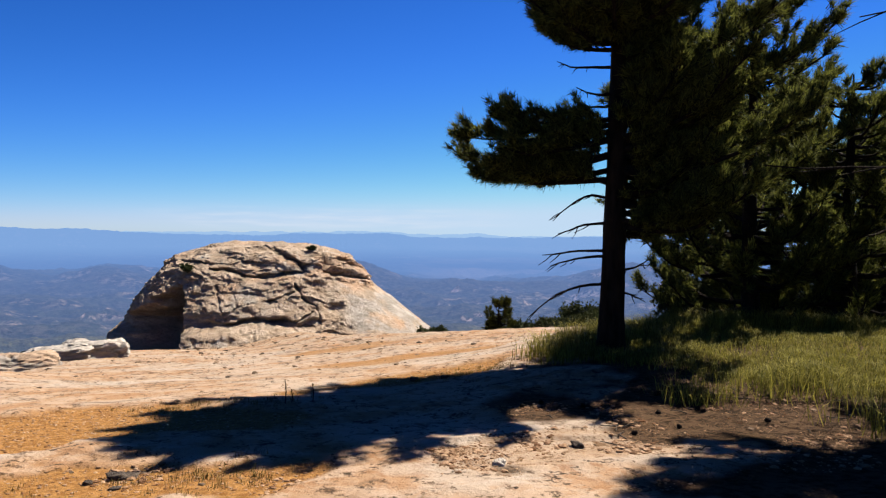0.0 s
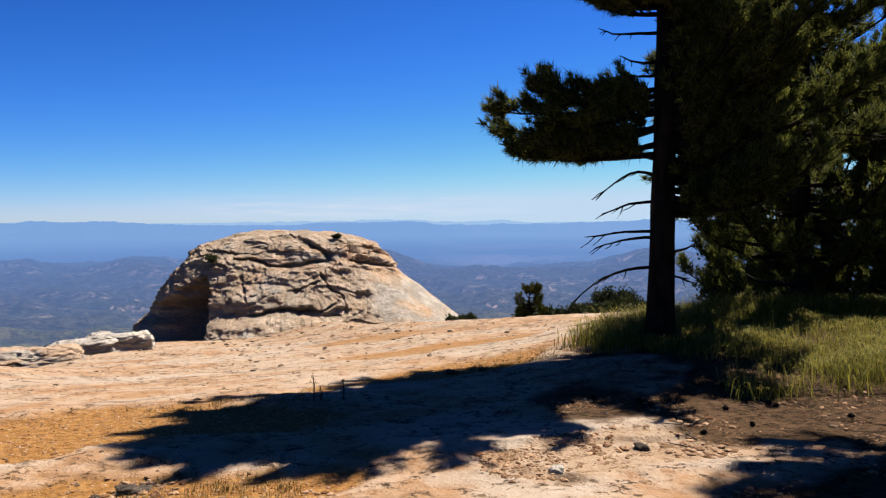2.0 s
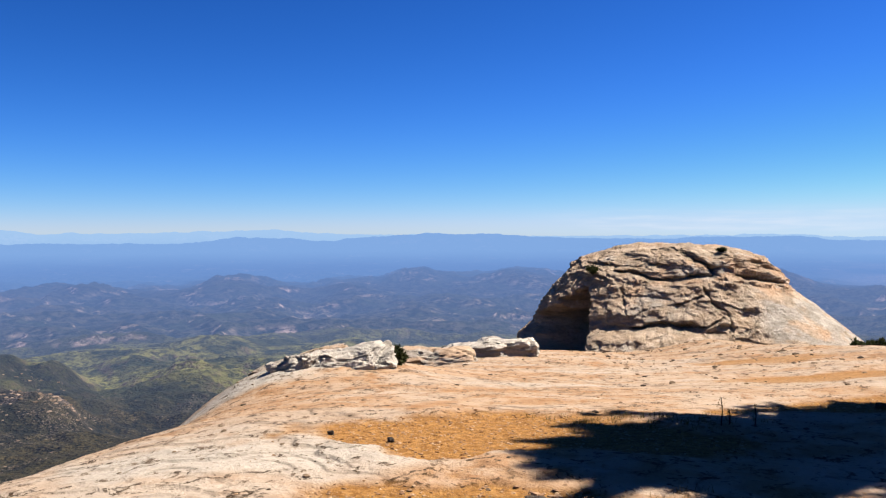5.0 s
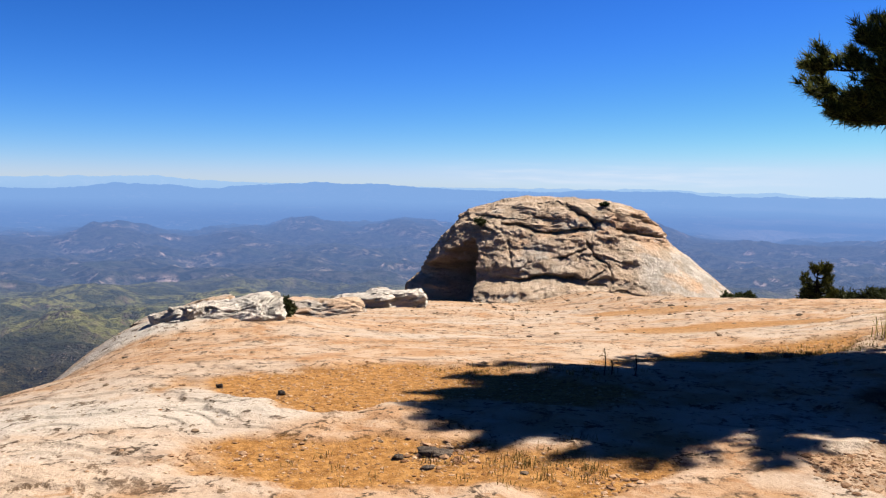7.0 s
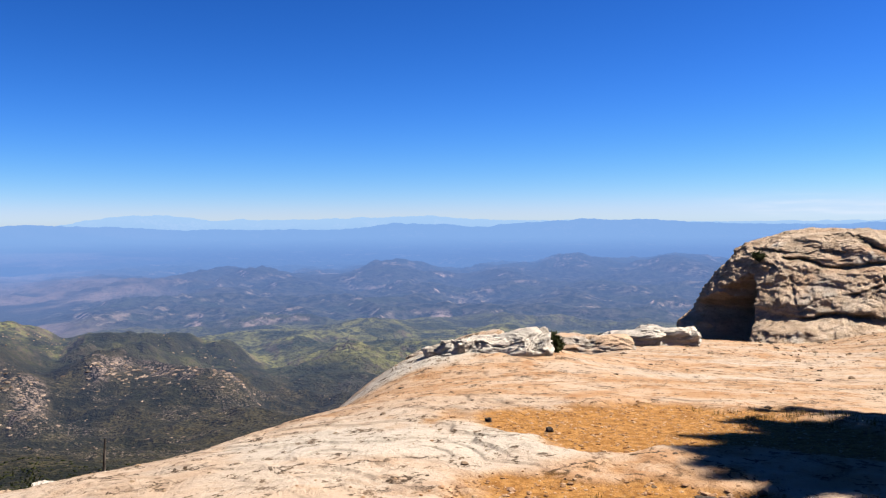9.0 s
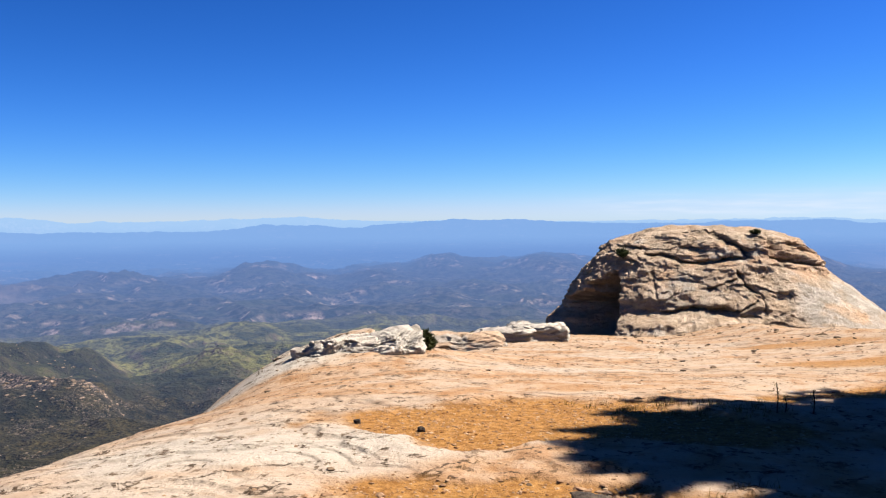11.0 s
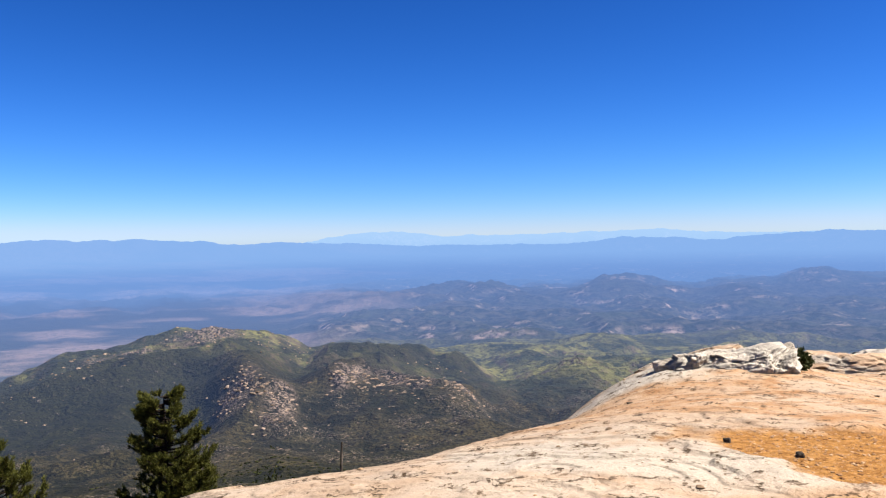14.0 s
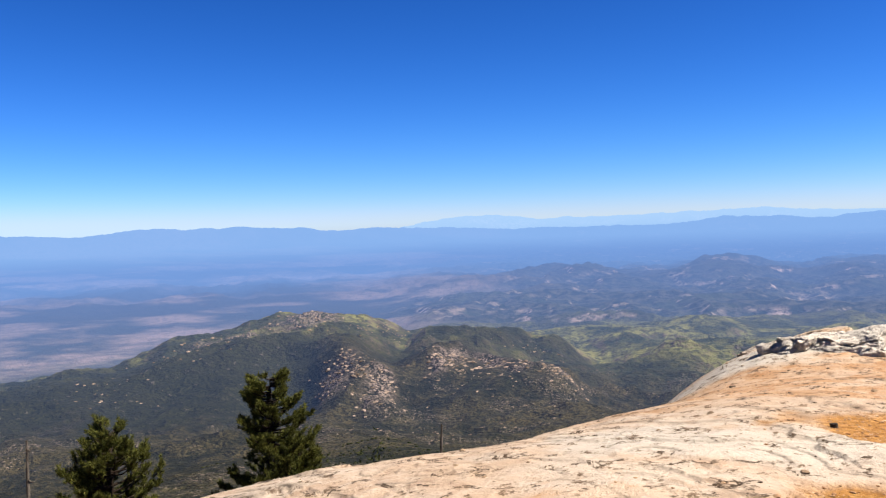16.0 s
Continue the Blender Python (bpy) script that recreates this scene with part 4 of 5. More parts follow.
main += [(h, RIGHT + d, ln, ri, 0.15) for h, d, ln, ri in
         ((1.9, 30, 2.0, 0.1), (2.2, 0, 2.6, 0.2), (2.5, -35, 2.4, 0.3), (2.7, 22, 2.6, 0.3),
          (3.0, -8, 2.9, 0.5), (3.2, 40, 2.2, 0.5), (3.4, -28, 2.6, 0.5), (3.7, 12, 2.8, 0.5), (3.9, -45, 2.1, 0.6), (4.1, 28, 2.4, 0.6), (4.2, -4, 2.8, 0.7))]
main += whorls(4.7, 9.4, 0.30, 1.65, r0, 1.75)
main += whorls(4.9, 8.8, 0.32, 2.3, r0, 0.8, (160, 222))
main += whorls(2.8, 4.7, 0.36, 1.7, r0, 0.75, (112, 188))
main += [(3.0, LEFT + 10, 1.65, -0.72, -0.08), (2.95, LEFT - 10, 1.3, -0.70, -0.10)]
main += [(4.5, LEFT, 1.2, 0.15, 0.05), (4.6, LEFT + 30, 1.3, 0.2, 0.05), (4.6, LEFT - 30, 1.2, 0.2, 0.05), (4.75, LEFT + 10, 1.3, 0.25, 0.05)]
main += whorls(1.9, 4.6, 0.42, 2.1, r0, 1.0, (35, 155))
main += [(h, RIGHT + a, ln, 0.05, 0.12) for h, a, ln in ((2.0, 45, 1.8), (2.3, -70, 1.8), (1.8, -60, 1.9), (2.1, -20, 2.2))]
giant = pine("ponderosa_pine", (TX, TY, TZ), 9.7, 0.19, main, "tall pine with dark backlit needles and bare lower branches", 31, count=34, width=0.0082, per_m=22, start=0.06,
     bare=((4.25, LEFT, 0.95, -0.05, 0.0), (3.85, LEFT - 6, 0.65, -0.02, 0.0), (3.68, LEFT + 8, 0.6, -0.02, 0.02), (2.25, LEFT, 0.95, -0.62, -0.34),
           (1.92, LEFT - 10, 0.95, -0.36, -0.14), (1.5, LEFT + 4, 1.0, -0.30, -0.12), (1.42, LEFT - 12, 0.95, -0.42, -0.16),
           (1.0, LEFT, 1.25, -0.98, -0.36), (2.0, RIGHT + 20, 1.5, -0.5, -0.4), (1.2, RIGHT, 0.5, 0.05, 0), (0.95, RIGHT + 10, 0.4, -0.15, 0)))
giant.scale = (0.87, 0.87, 0.87)

r1 = np.random.default_rng(22)
for x, y, h, reach, seed in ((9.3, 10.9, 5.7, 1.9, 41), (12.0, 13.6, 5.4, 2.1, 42), (14.2, 12.6, 5.2, 2.2, 44), (13.8, 17.5, 5.0, 2.1, 45), (16.8, 15.5, 5.4, 2.2, 46), (11.0, 10.6, 4.6, 1.7, 47), (17.0, 11.0, 5.6, 2.2, 48), (19.5, 18.5, 6.0, 2.3, 49)):
    pine("ponderosa_pine", (x, y, gz(x, y)), h, 0.15, whorls(0.25, h - 0.4, 0.38, reach, r1, 1.6), "full green pine in the grass at the forest edge, a row with unseen added trees", seed,
         group="pines at the forest edge", per_m=9, count=26, width=0.0088)

# unseen pines, added right of the view to shade the ground there
for x, y, h, seed in ((13.0, 5.6, 7.0, 52), (12.2, 1.9, 8.5, 53), (16.5, 7.0, 7.0, 54)):
    pine("ponderosa_pine", (x, y, gz(x, y)), h, 0.16, whorls(1.2, h - 0.4, 0.42, 2.2, r1, 1.4), "full green pine in the grass at the forest edge, a row with unseen added trees", seed,
         group="pines at the forest edge", per_m=8, count=22, width=0.013)
px, py = 9.4, 5.7
pine("ponderosa_pine", (px, py, gz(px, py)), 10.2, 0.19, whorls(4.9, 8.7, 0.32, 1.6, r1, 1.75), "tall pine with a bare lower trunk and dead branches", 51,
     group="pines at the forest edge", count=26, width=0.013, per_m=13, start=0.2,
     bare=((4.7, -72, 2.3, -0.75, -0.1), (4.5, -66, 2.1, -0.9, -0.15), (2.45, -72, 3.2, -0.75, -0.15)))


# firs and small trees beyond the slab's edges
def fir(name, at, height, reach, label, seed, category="tree", group=""):
    r = np.random.default_rng(seed)
    return pine(name, at, height, 0.11, whorls(0.3, height - 0.1, 0.24, reach, r, 2.0), label, seed, needle=0.17, count=18, width=0.013,
                mat=NEEDLES_FAR, group=group, per_m=8)


def on_ray(az, d):
    return d * math.sin(radians(az)), d * math.cos(radians(az))


for az, d, el_top, el_base, reach, label, seed in (
        (-50.2, 30.0, -9.2, -19.5, 2.75, "green conical fir growing below the slab", 61),
        (-59.8, 27.0, -11.5, -20.5, 2.8, "rounded green fir growing below the slab", 62)):
    x, y = on_ray(az, d)
    zb = 1.5 + d * math.tan(radians(el_base))
    fir("fir_tree", (x, y, min(zb, gz(x, y) + 0.1)), 1.5 + d * math.tan(radians(el_top)) - min(zb, gz(x, y) + 0.1), reach, label, seed, group="firs below the slab")
x, y = on_ray(22.5, 30)
fir("fir_tree", (x, y, gz(x, y)), 1.6 - 30 * math.tan(radians(4.65)) - gz(x, y), 0.22, "small dark fir standing beyond the slab edge", 63)

x, y = on_ray(-39.3, 24)
snag_z = gz(x, y)


def dead_tree(at, height, label, seed, arms):
    r = np.random.default_rng(seed)
    ob = thing("dead_tree", at, label, "tree")
    t = np.linspace(0, 1, 12)
    v, f = tube(np.stack([0.06 * np.sin(t * 6), 0.05 * t, t * height - 0.2], 1), 0.11 * (1 - t) + 0.025, 9)
    part("trunk", mesh_from("trunk", v, f, DEAD), ob)
    for _ in range(arms):
        h = r.uniform(0.35, 0.97) * height
        b = bough((0, 0.03, h), r.uniform(0, 2 * np.pi), r.uniform(0.4, 1.3) * (1.3 - h / height), 0.1, 0.12, r)
        v, f = tube(b, np.linspace(0.022, 0.005, len(b)), 5)
        part("branch", mesh_from("branch", v, f, DEAD), ob)
    return ob


dead_tree((x, y, snag_z), 1.5 + 24 * math.tan(radians(-12.5)) - snag_z, "burnt black dead trunk below the slab edge", 71, 2)
x, y = on_ray(-64.4, 22)
zb = gz(x, y)
dead_tree((x, y, zb), 1.5 + 22 * math.tan(radians(-11.3)) - zb, "grey dead tree with bare branches", 72, 9)


# ---------------------------------------------------------------- shrubs, grass and loose stones
def shrub(name, at, size, label, seed, mat=None, leaves=900, leaf=0.035, group=""):
    r = np.random.default_rng(seed)
    ob = thing(name, at, label, "shrub", group)
    stems, c, a = [], [], []
    for _ in range(14):
        d = np.array([r.normal() * 0.6, r.normal() * 0.6, r.uniform(0.4, 1.0)])
        d /= np.linalg.norm(d)
        e = d * np.array(size) * r.uniform(0.55, 0.95)
        stems.append(tube(np.array([[0, 0, -0.05], e * 0.5 + r.normal(size=3) * 0.03 * size[0], e]), [0.018, 0.012, 0.005], 5))
        for _ in range(leaves // 14):
            q = r.uniform(0.4, 1.1)
            c.append(e * q + r.normal(size=3) * 0.11 * np.array(size))
            a.append(d + r.normal(size=3) * 0.5)
    v, f = joined(stems)
    part("stem", mesh_from("stem", v, f, DEAD), ob)
    v, f = tufts(np.array(c), np.array(a), leaf * 2.2, 3, leaf * 0.5, 0.8, seed + 1)
    part("foliage", mesh_from("foliage", v, f, mat or SHRUB, False), ob)
    return ob


shrub("shrub", (-2.66, 13.6, gz(-2.66, 13.6)), (0.21, 0.2, 0.27), "low green shrub beside a pale rock", 81)
x, y = on_ray(-43.6, 15)
shrub("shrub", (x, y, gz(x, y) - 0.1), (0.62, 0.6, 1.5 - 15 * math.tan(radians(14.1)) - gz(x, y)), "olive shrub at the slab's lower edge", 82, leaves=5200)
shrub("shrub", (7.05, 41.6, 0.64), (0.40, 0.3, 0.18), "small dark shrub growing on the boulder", 83)
shrub("shrub", (1.2, 40.75, -0.35), (0.42, 0.38, 0.42), "dark shrub in a notch of the boulder", 84)
rr = np.random.default_rng(85)
for n, (az, el, wide) in enumerate(((18.1, -6.25, 0.7), (18.7, -6.4, 0.5), (22.1, -5.75, 0.6), (23.8, -5.55, 0.8), (24.5, -5.7, 0.8), (25.2, -5.5, 0.9), (25.9, -5.35, 0.9), (26.7, -5.45, 1.0), (27.5, -5.1, 1.0), (28.2, -3.9, 1.5), (29.3, -4.8, 1.1))):
    d = rr.uniform(28, 33)
    x, y = on_ray(az, d)
    z0 = min(gz(x, y), 1.6 + d * math.tan(radians(el)) - 0.6)
    h = 1.6 + d * math.tan(radians(el)) - z0
    shrub("shrub", (x, y, z0), (wide * 0.85, 0.7, h * 0.78), "bushy dark scrub growing beyond the slab", 120 + n, leaves=6000, leaf=0.055, group="scrub beyond the slab")


for n in range(9):
    x, y = 10.6 + n * 1.05 + rr.uniform(-0.4, 0.4), 15.2 + rr.uniform(-0.8, 0.8) - 0.25 * n
    shrub("shrub", (x, y, gz(x, y)), (1.0, 0.9, 1.15 + rr.uniform(-0.2, 0.3)), "dark bushy undergrowth beneath the pines", 160 + n, leaves=5200, leaf=0.045, group="undergrowth beneath the pines")


def blades(x, y, z, tall, width, lean, seed):
    """Grass blades: bent slips of two faces."""
    r = np.random.default_rng(seed)
    n = len(x)
    head = r.uniform(0, 2 * np.pi, n)
    d = np.stack([np.cos(head), np.sin(head), 0 * head], 1)
    side = np.stack([-np.sin(head), np.cos(head), 0 * head], 1) * width
    base = np.stack([x, y, z], 1)
    h = (tall * r.uniform(0.45, 1.1, n))[:, None]
    ln = (lean * r.uniform(0.3, 1.0, n))[:, None]
    up = np.array([[0, 0, 1.0]])
    m = base + up * h * 0.6 + d * h * ln * 0.3
    e = base + up * h * (1 - 0.3 * ln) + d * h * ln
    v = np.stack([base - side, base + side, m + side * 0.7, m - side * 0.7, e], 1).reshape(-1, 3)
    k = np.arange(n)[:, None] * 5
    f = np.concatenate([k + [[0, 1, 2]], k + [[0, 2, 3]], k + [[3, 2, 4]]])
    return v, f


def clumps(n, box, keep, per, spread, seed):
    r = np.random.default_rng(seed)
    cx, cy = r.uniform(box[0], box[1], n), r.uniform(box[2], box[3], n)
    ok = keep(cx, cy) > r.uniform(0, 1, n)
    cx, cy = np.repeat(cx[ok], per), np.repeat(cy[ok], per)
    x, y = cx + r.normal(size=len(cx)) * spread, cy + r.normal(size=len(cy)) * spread
    return x, y, ground_at(x, y)[0] - 0.01


def meadow(x, y):
    edge = smooth(0.2, 1.2, (x - 4.85 - 0.6 * np.maximum(0, y - 9.2) - 0.12 * np.maximum(0, 7.6 - y)) * 0.95 + 0.9 * fbm(x * 0.8, y * 0.8, 0, 4, 130))
    return edge * (1 - smooth(14, 17, y)) * smooth(3.9, 5.2, y + 0.25 * np.maximum(0, x - 4.6) + 0.5 * fbm(x, y, 0, 3, 137)) * (0.35 + 0.65 * smooth(-0.4, 0.3, fbm(x * 1.3, y * 1.3, 0, 3, 138)))


x, y, z = clumps(22000, (4.0, 14, 3.8, 15), meadow, 11, 0.10, 131)
v, f = blades(x, y, z, 0.40 * (0.35 + 0.8 * smooth(-0.5, 0.5, fbm(x * 0.5, y * 0.5, 0, 3, 132))), 0.0038, 1.35, 133)
tagged(new("grass", mesh_from("grass", v, f, GRASS, False)), "tall green grass under the pines", "grass", kind="stuff")


def dry_zone(x, y):
    a = np.exp(-(((x - 0.65) / 0.75) ** 2) - ((y - 7.75) / 0.25) ** 2) + 0.8 * np.exp(-(((x - 0.5) / 0.45) ** 2) - ((y - 4.95) / 0.25) ** 2)
    a = a + 0.7 * np.exp(-(((x - 3.9) / 0.9) ** 2) - ((y - 9.0) / 0.4) ** 2) + 0.25 * np.exp(-(((x + 0.75) / 0.35) ** 2) - ((y - 4.8) / 0.2) ** 2)
    return np.clip(a, 0, 1) 


x, y, z = clumps(7000, (-2.5, 6, 4, 11), dry_zone, 14, 0.03, 135)
v, f = blades(x, y, z, 0.07 + 0 * x, 0.0022, 1.0, 136)
tagged(new("dry_grass", mesh_from("dry_grass", v, f, DRY, False)), "short straw-coloured grass on the gravel patches", "grass", kind="stuff")

for x, y, h in ((1.33, 7.62, 0.24), (1.62, 7.70, 0.19), (1.40, 7.66, 0.13)):
    r = np.random.default_rng(int(x * 100))
    ob = thing("weed_stalk", (x, y, gz(x, y)), "thin dry upright weed stalk", "weed", "weed stalks")
    v, f = tube(np.array([[0, 0, -0.02], [0.01, 0, h * 0.5], [0.0, 0.01, h]]), [0.006, 0.005, 0.003], 5)
    part("stalk", mesh_from("stalk", v, f, BARK), ob)
    c = np.stack([r.normal(size=30) * 0.012, r.normal(size=30) * 0.012, r.uniform(0.25, 1.0, 30) * h], 1)
    v, f = tufts(c, np.tile([[0, 0, 0.8]], (30, 1)), 0.016, 3, 0.0025, 0.6, 5)
    part("seed_head", mesh_from("seed_head", v, f, DRY, False), ob)


def pebbles(x, y, z, size, seed):
    """Small stones: chipped octahedra, one more cut each."""
    r = np.random.default_rng(seed)
    n = len(x)
    d = np.array([[1, 0, 0], [0, 1, 0], [-1, 0, 0], [0, -1, 0], [0, 0, 1], [0, 0, -1], [0.7, 0.7, 0.55], [-0.7, 0.7, 0.55], [-0.7, -0.7, 0.55], [0.7, -0.7, 0.55]], float)
    v = d[None] * r.uniform(0.7, 1.15, (n, 10, 1)) * np.array([1.0, 0.8, 0.55])
    a = r.uniform(0, 2 * np.pi, n)
    ca, sa = np.cos(a)[:, None], np.sin(a)[:, None]
    v = np.stack([v[..., 0] * ca - v[..., 1] * sa, v[..., 0] * sa + v[..., 1] * ca, v[..., 2]], 2) * np.asarray(size)[:, None, None]
    v += np.stack([x, y, z], 1)[:, None]
    tri = np.array([[0, 6, 9], [0, 1, 6], [1, 7, 6], [1, 2, 7], [2, 8, 7], [2, 3, 8], [3, 9, 8], [3, 0, 9], [4, 6, 7], [4, 7, 8], [4, 8, 9], [4, 9, 6], [5, 1, 0], [5, 2, 1], [5, 3, 2], [5, 0, 3]])
    f = (np.arange(n)[:, None, None] * 10 + tri[None]).reshape(-1, 3)
    return v.reshape(-1, 3), f


def sown(n, box, keep, seed):
    r = np.random.default_rng(seed)
    x, y = r.uniform(box[0], box[1], n), r.uniform(box[2], box[3], n)
    ok = keep(x, y) > r.uniform(0, 1, n)
    x, y = x[ok], y[ok]
    return x, y, ground_at(x, y)[0], r.uniform(0, 1, len(x))


def island(name, a, c):
    m, nt, b = material(name, 0.95, 0.05)
    k = Nodes(nt)
    col = k.mix(k.random(), a, c)
    col = k.mix(k.step(k.noise(k.coords("World"), 60, 4, 0.7), 0.5, 0.7, 0, 0.5), col, tuple(q * 0.5 for q in a))
    k.put(b.inputs["Base Color"], col)
    return m


GRIT = island("gravel_stone", (0.105, 0.045, 0.016), (0.30, 0.20, 0.125))
x, y, z, u = sown(60000, (-2.6, 6, 3.9, 11), lambda x, y: 0.9 * soil_at(x, y) + 0.012, 141)
v, f = pebbles(x, y, z, 0.0045 + 0.016 * u**7, 142)
tagged(new("gravel", mesh_from("gravel", v, f, GRIT, False)), "orange and pale gravel lying on the slab", "gravel", kind="stuff")
CHIP = island("rock_chip", (0.0288, 0.0216, 0.0168), (0.192, 0.1296, 0.0816))
RUST = island("rusty_chip", (0.075, 0.032, 0.013), (0.30, 0.19, 0.115))
x, y, z, u = sown(30000, (-2.6, 6, 3.8, 6.6), lambda x, y: np.clip(soil_at(x, y) * smooth(5.9, 5.2, y) + 0.9 * patch_mask(x, y, 3.1, 4.9, 1.3, 0.5, 10, 46) + 0.5 * litter_at(x, y) * (1 - smooth(5.0, 6.5, x)), 0, 1) * smooth(-0.2, 0.4, fbm(x * 2.2, y * 2.2, 0, 3, 145)), 146)
v, f = pebbles(x, y, z, 0.008 + 0.030 * u**5, 147)
tagged(new("rusty_chips", mesh_from("rusty_chips", v, f, RUST, False)), "rusty flakes of rock strewn over the gravel", "gravel", kind="stuff")
x, y, z, u = sown(5200, (-6, 12, 3.6, 40), lambda x, y: 0.25 + 0.4 * litter_at(x, y), 143)
v, f = pebbles(x, y, z, (0.010 + 0.030 * u**5) * np.clip(y / 8, 1, 3), 144)
tagged(new("rock_chips", mesh_from("rock_chips", v, f, CHIP, False)), "scattered dark and rusty rock chips", "gravel", kind="stuff")

for n, (x, y, sx, sy, sz, m_, label) in enumerate((
        (-0.10, 5.12, 0.10, 0.055, 0.025, STONE_D, "flat dark stone lying in the gravel"), (-0.31, 5.02, 0.03, 0.025, 0.02, STONE_D, "small dark stone in the gravel"),
        (-0.13, 4.86, 0.04, 0.025, 0.012, STONE_D, "small flat dark stone"), (2.45, 4.60, 0.06, 0.045, 0.025, WHITE_ROCK, "small pale stone on the slab"),
        (3.25, 4.95, 0.07, 0.04, 0.025, STONE_D, "dark flat stone among the litter"), (-1.31, 6.62, 0.03, 0.025, 0.022, STONE_D, "small dark stone at the patch edge"),
        (-1.85, 6.85, 0.03, 0.024, 0.02, STONE_D, "small dark stone at the patch edge"), (3.05, 8.95, 0.045, 0.035, 0.035, STONE_D, "dark stone by the shade"),
        (3.40, 8.85, 0.04, 0.03, 0.03, STONE_D, "dark stone by the shade"))):
    rock("stone", (x, y, gz(x, y) + sz * 0.5), (sx, sy, sz), 300 + 11 * n, label, 23 * n, m_, 1.4, n=16)

r = np.random.default_rng(150)
cone_mesh = None
for n in range(14):
    x, y = r.uniform(3.4, 6.4), r.uniform(4.6, 6.6)
    if cone_mesh is None:
        cone_mesh = rock_mesh("pine_cone", (0.021, 0.019, 0.017), 151, BARK, 5.0, 0.3, 10)
    ob = tagged(new("pine_cone", cone_mesh), "dark fallen pine cone", "pine cone", "fallen pine cones")
    ob.matrix_basis = pose(x, y, gz(x, y) + 0.02, r.uniform(-30, 30), 0, r.uniform(0, 360))
for n in range(44):
    x, y, ln = r.uniform(3.4, 7.4), r.uniform(4.4, 7.0), r.uniform(0.05, 0.14) + 0.25 * r.uniform(0, 1) ** 4
    v, f = tube(np.array([[-ln / 2, 0, 0.012], [0, r.normal() * 0.03, 0.02], [ln / 2, r.normal() * 0.02, 0.015]]), [0.006, 0.0055, 0.003], 5)
    ob = tagged(new("stick", mesh_from("stick", v, f, DEAD)), "grey fallen stick on pine litter", "stick", "fallen sticks")
    ob.matrix_basis = pose(x, y, gz(x, y), 0, 0, r.uniform(0, 180))


# ---------------------------------------------------------------- scrub and outcrops on the hills
def hillside(n, d0, d1, az0, az1, keep, seed):
    r = np.random.default_rng(seed)
    d = np.exp(r.uniform(math.log(d0), math.log(d1), n))
    az = r.uniform(az0, az1, n)
    x, y = d * np.sin(np.radians(az)), d * np.cos(np.radians(az))
    ok = keep(x, y) > r.uniform(0, 1, n)
    return x[ok], y[ok], land_at(az[ok], d[ok]), d[ok], r.uniform(0, 1, int(ok.sum()))


HILL_BUSH = island("hill_scrub", (0.0064, 0.0088, 0.0032), (0.0192, 0.0208, 0.008))
HILL_ROCK = island("hill_rock", (0.06, 0.045, 0.034), (0.20, 0.150, 0.120))
x, y, z, d, u = hillside(16000, 75, 330, -78, -8, lambda x, y: smooth(-0.35, 0.35, fbm(x / 60, y / 60, 0, 3, 160)), 161)
v, f = pebbles(x, y, z, d * (0.0010 + 0.0020 * u**2), 162)
tagged(new("hill_scrub", mesh_from("hill_scrub", v, f, HILL_BUSH)), "dark green scrub covering the hills", "scrub", kind="stuff")
x, y, z, d, u = hillside(24000, 75, 900, -78, -10, lambda x, y: 0.018 + 0.3 * smooth(0.35, 0.8, fbm(x / 55, y / 55, 0, 4, 163)), 164)
r = np.random.default_rng(166)
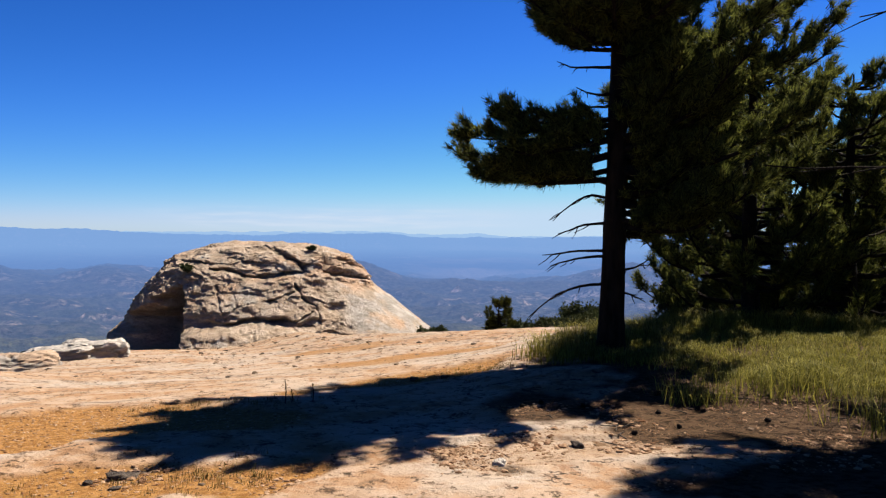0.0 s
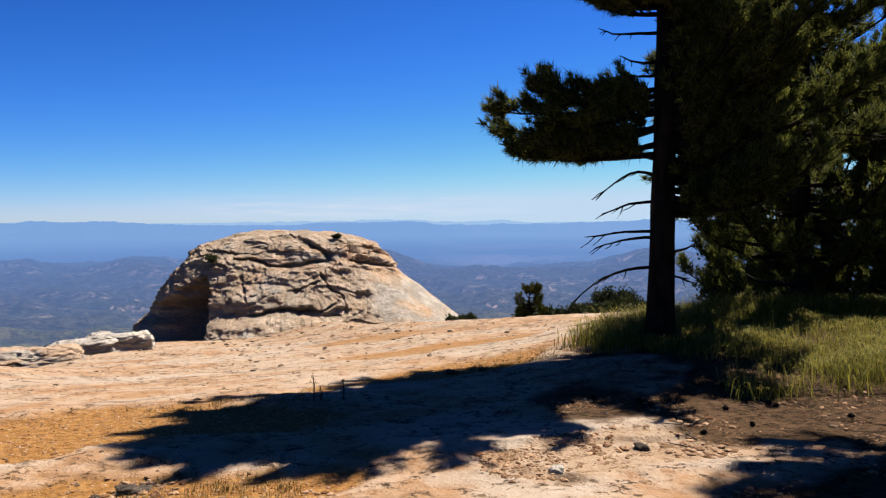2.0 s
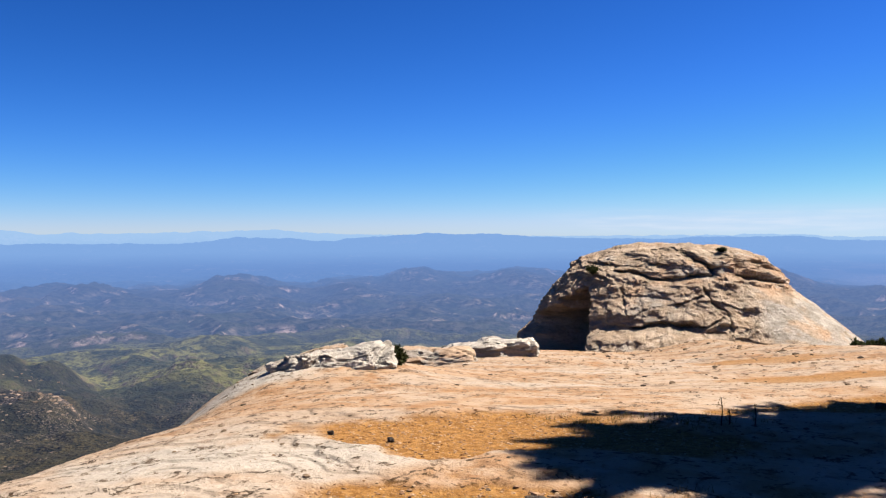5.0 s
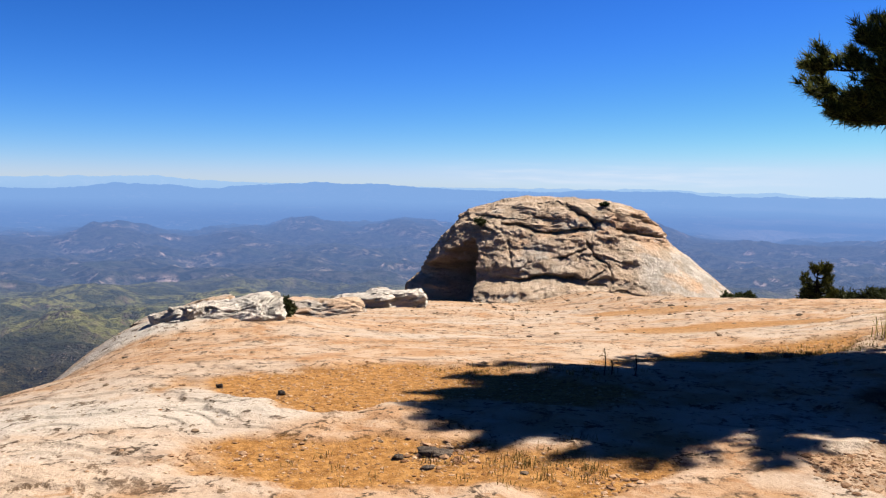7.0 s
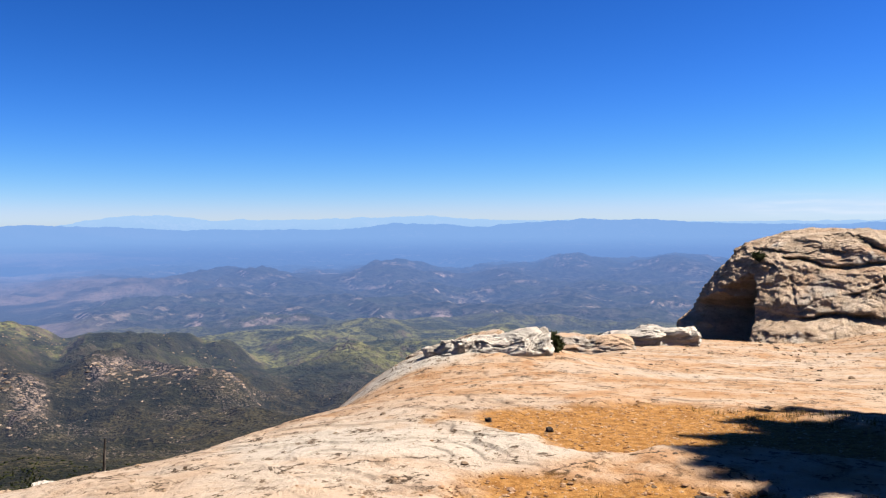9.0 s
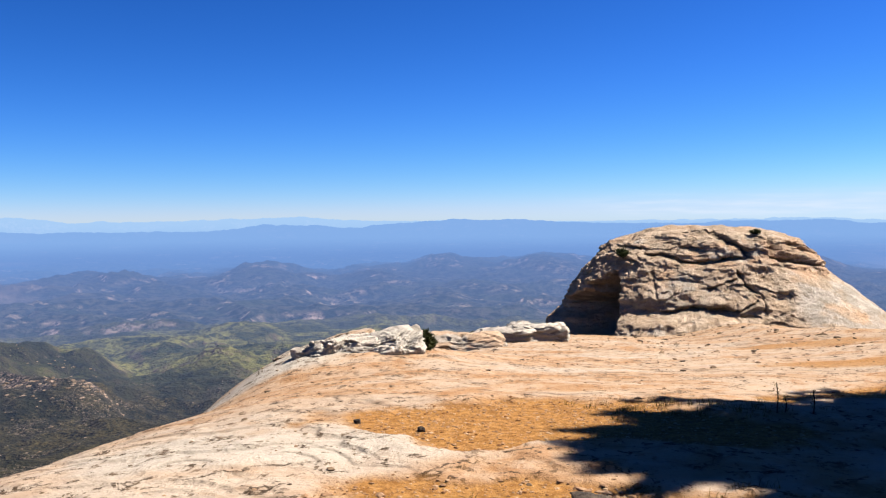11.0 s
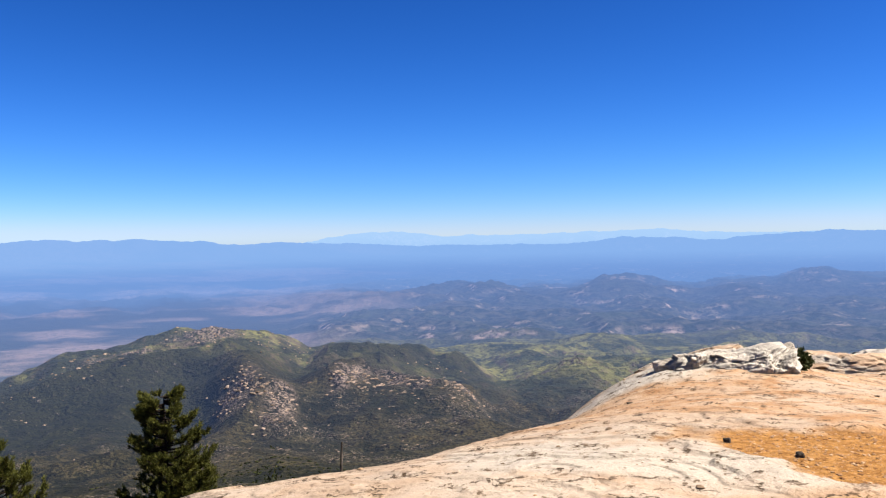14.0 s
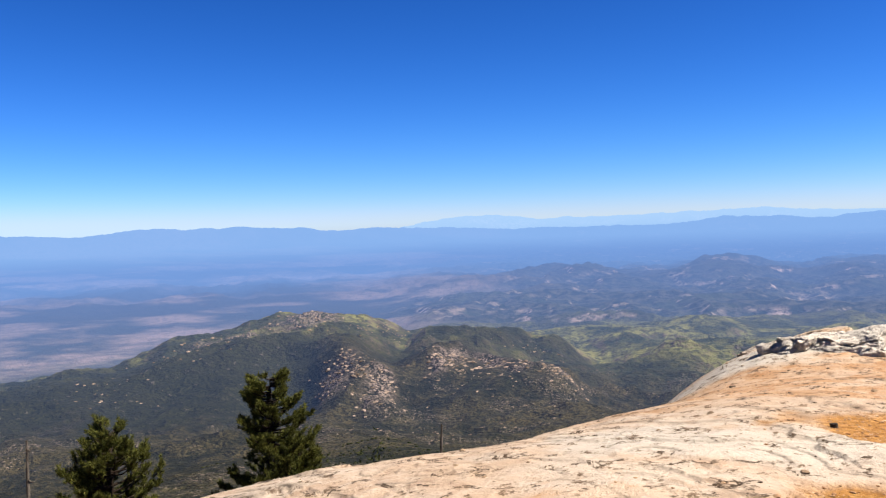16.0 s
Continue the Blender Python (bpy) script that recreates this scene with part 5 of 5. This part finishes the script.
spots = [(-46.3, 562, 0.7, 20, 130, 3.0), (-45.4, 552, 0.7, 20, 110, 2.6), (-43.6, 515, 0.8, 20, 150, 2.8), (-44.7, 540, 0.9, 20, 90, 2.2), (-39.2, 562, 1.0, 12, 90, 2.0), (-36.5, 560, 1.6, 10, 100, 1.8), (-33.4, 552, 1.2, 12, 90, 2.0), (-31.8, 540, 0.7, 12, 90, 2.2), (-36.0, 525, 3.0, 20, 70, 1.4),
         (-47.5, 760, 1.8, 30, 170, 1.3), (-42.5, 765, 1.6, 25, 120, 1.2), (-52.0, 735, 1.8, 28, 150, 1.3), (-56, 690, 1.6, 22, 80, 1.3), (-53.2, 470, 0.7, 10, 25, 1.5), (-41, 430, 3.0, 40, 150, 1.2), (-47, 400, 4.0, 60, 110, 1.0),
         (-37.0, 330, 2.4, 24, 70, 1.2), (-43.3, 210, 0.8, 6, 25, 1.0), (-25, 560, 1.5, 30, 40, 1.0), (-60, 640, 2.0, 30, 60, 1.3), (-34.5, 716, 2.6, 8, 60, 1.1), (-52, 330, 4, 50, 70, 1.0)]
bx, by, bz, bd, bu = [x], [y], [z], [d], [u]
bs = [np.ones(len(x))]
for a0, d0, sa, sd, n, grow in spots:
    n = 2 * n
    a_, d_ = r.normal(a0, sa, n), r.normal(d0, sd, n)
    bx.append(d_ * np.sin(np.radians(a_)))
    by.append(d_ * np.cos(np.radians(a_)))
    bz.append(land_at(a_, d_))
    bd.append(d_)
    bu.append(r.uniform(0.0, 1.02, n))
    bs.append(np.full(n, grow))
x, y, z, d, u, grow = (np.concatenate(q) for q in (bx, by, bz, bd, bu, bs))
v, f = pebbles(x, y, z - 0.0004 * d * grow, d * np.minimum(grow, 1.9) * (0.0004 + 0.0015 * u**4), 165)
tagged(new("hill_rocks", mesh_from("hill_rocks", v, f, HILL_ROCK, False)), "pale granite outcrops strewn over the hills", "rocks", kind="stuff")

LITTER = island("fallen_needles", (0.024, 0.012, 0.00576), (0.1248, 0.072, 0.036))
r = np.random.default_rng(170)
x, y, z, u = sown(26000, (2.8, 9, 3.8, 9), lambda x, y: litter_at(x, y), 171)
a = r.uniform(0, 2 * np.pi, len(x))
dx, dy, ln = np.cos(a), np.sin(a), 0.035 + 0.05 * u
c = np.stack([x, y, z + 0.008], 1)
along = np.stack([dx * ln, dy * ln, r.uniform(-0.006, 0.012, len(x))], 1)
wide = np.stack([-dy, dx, 0 * dx], 1) * 0.0028
v = np.stack([c - along - wide, c - along + wide, c + along], 1).reshape(-1, 3)
tagged(new("needle_litter", mesh_from("needle_litter", v, np.arange(len(v)).reshape(-1, 3), LITTER, False)), "brown fallen pine needles over bare soil", "pine litter", kind="stuff")

a, d = -43.1, 235.0
x, y = on_ray(a, d)
rock("outcrop", (x, y, float(land_at(np.array([a]), np.array([d]))[0]) + 0.4), (2.9, 2.2, 1.5), 401, "pale granite outcrop on the scrub-covered slope", 20, layers=3.0, n=40)
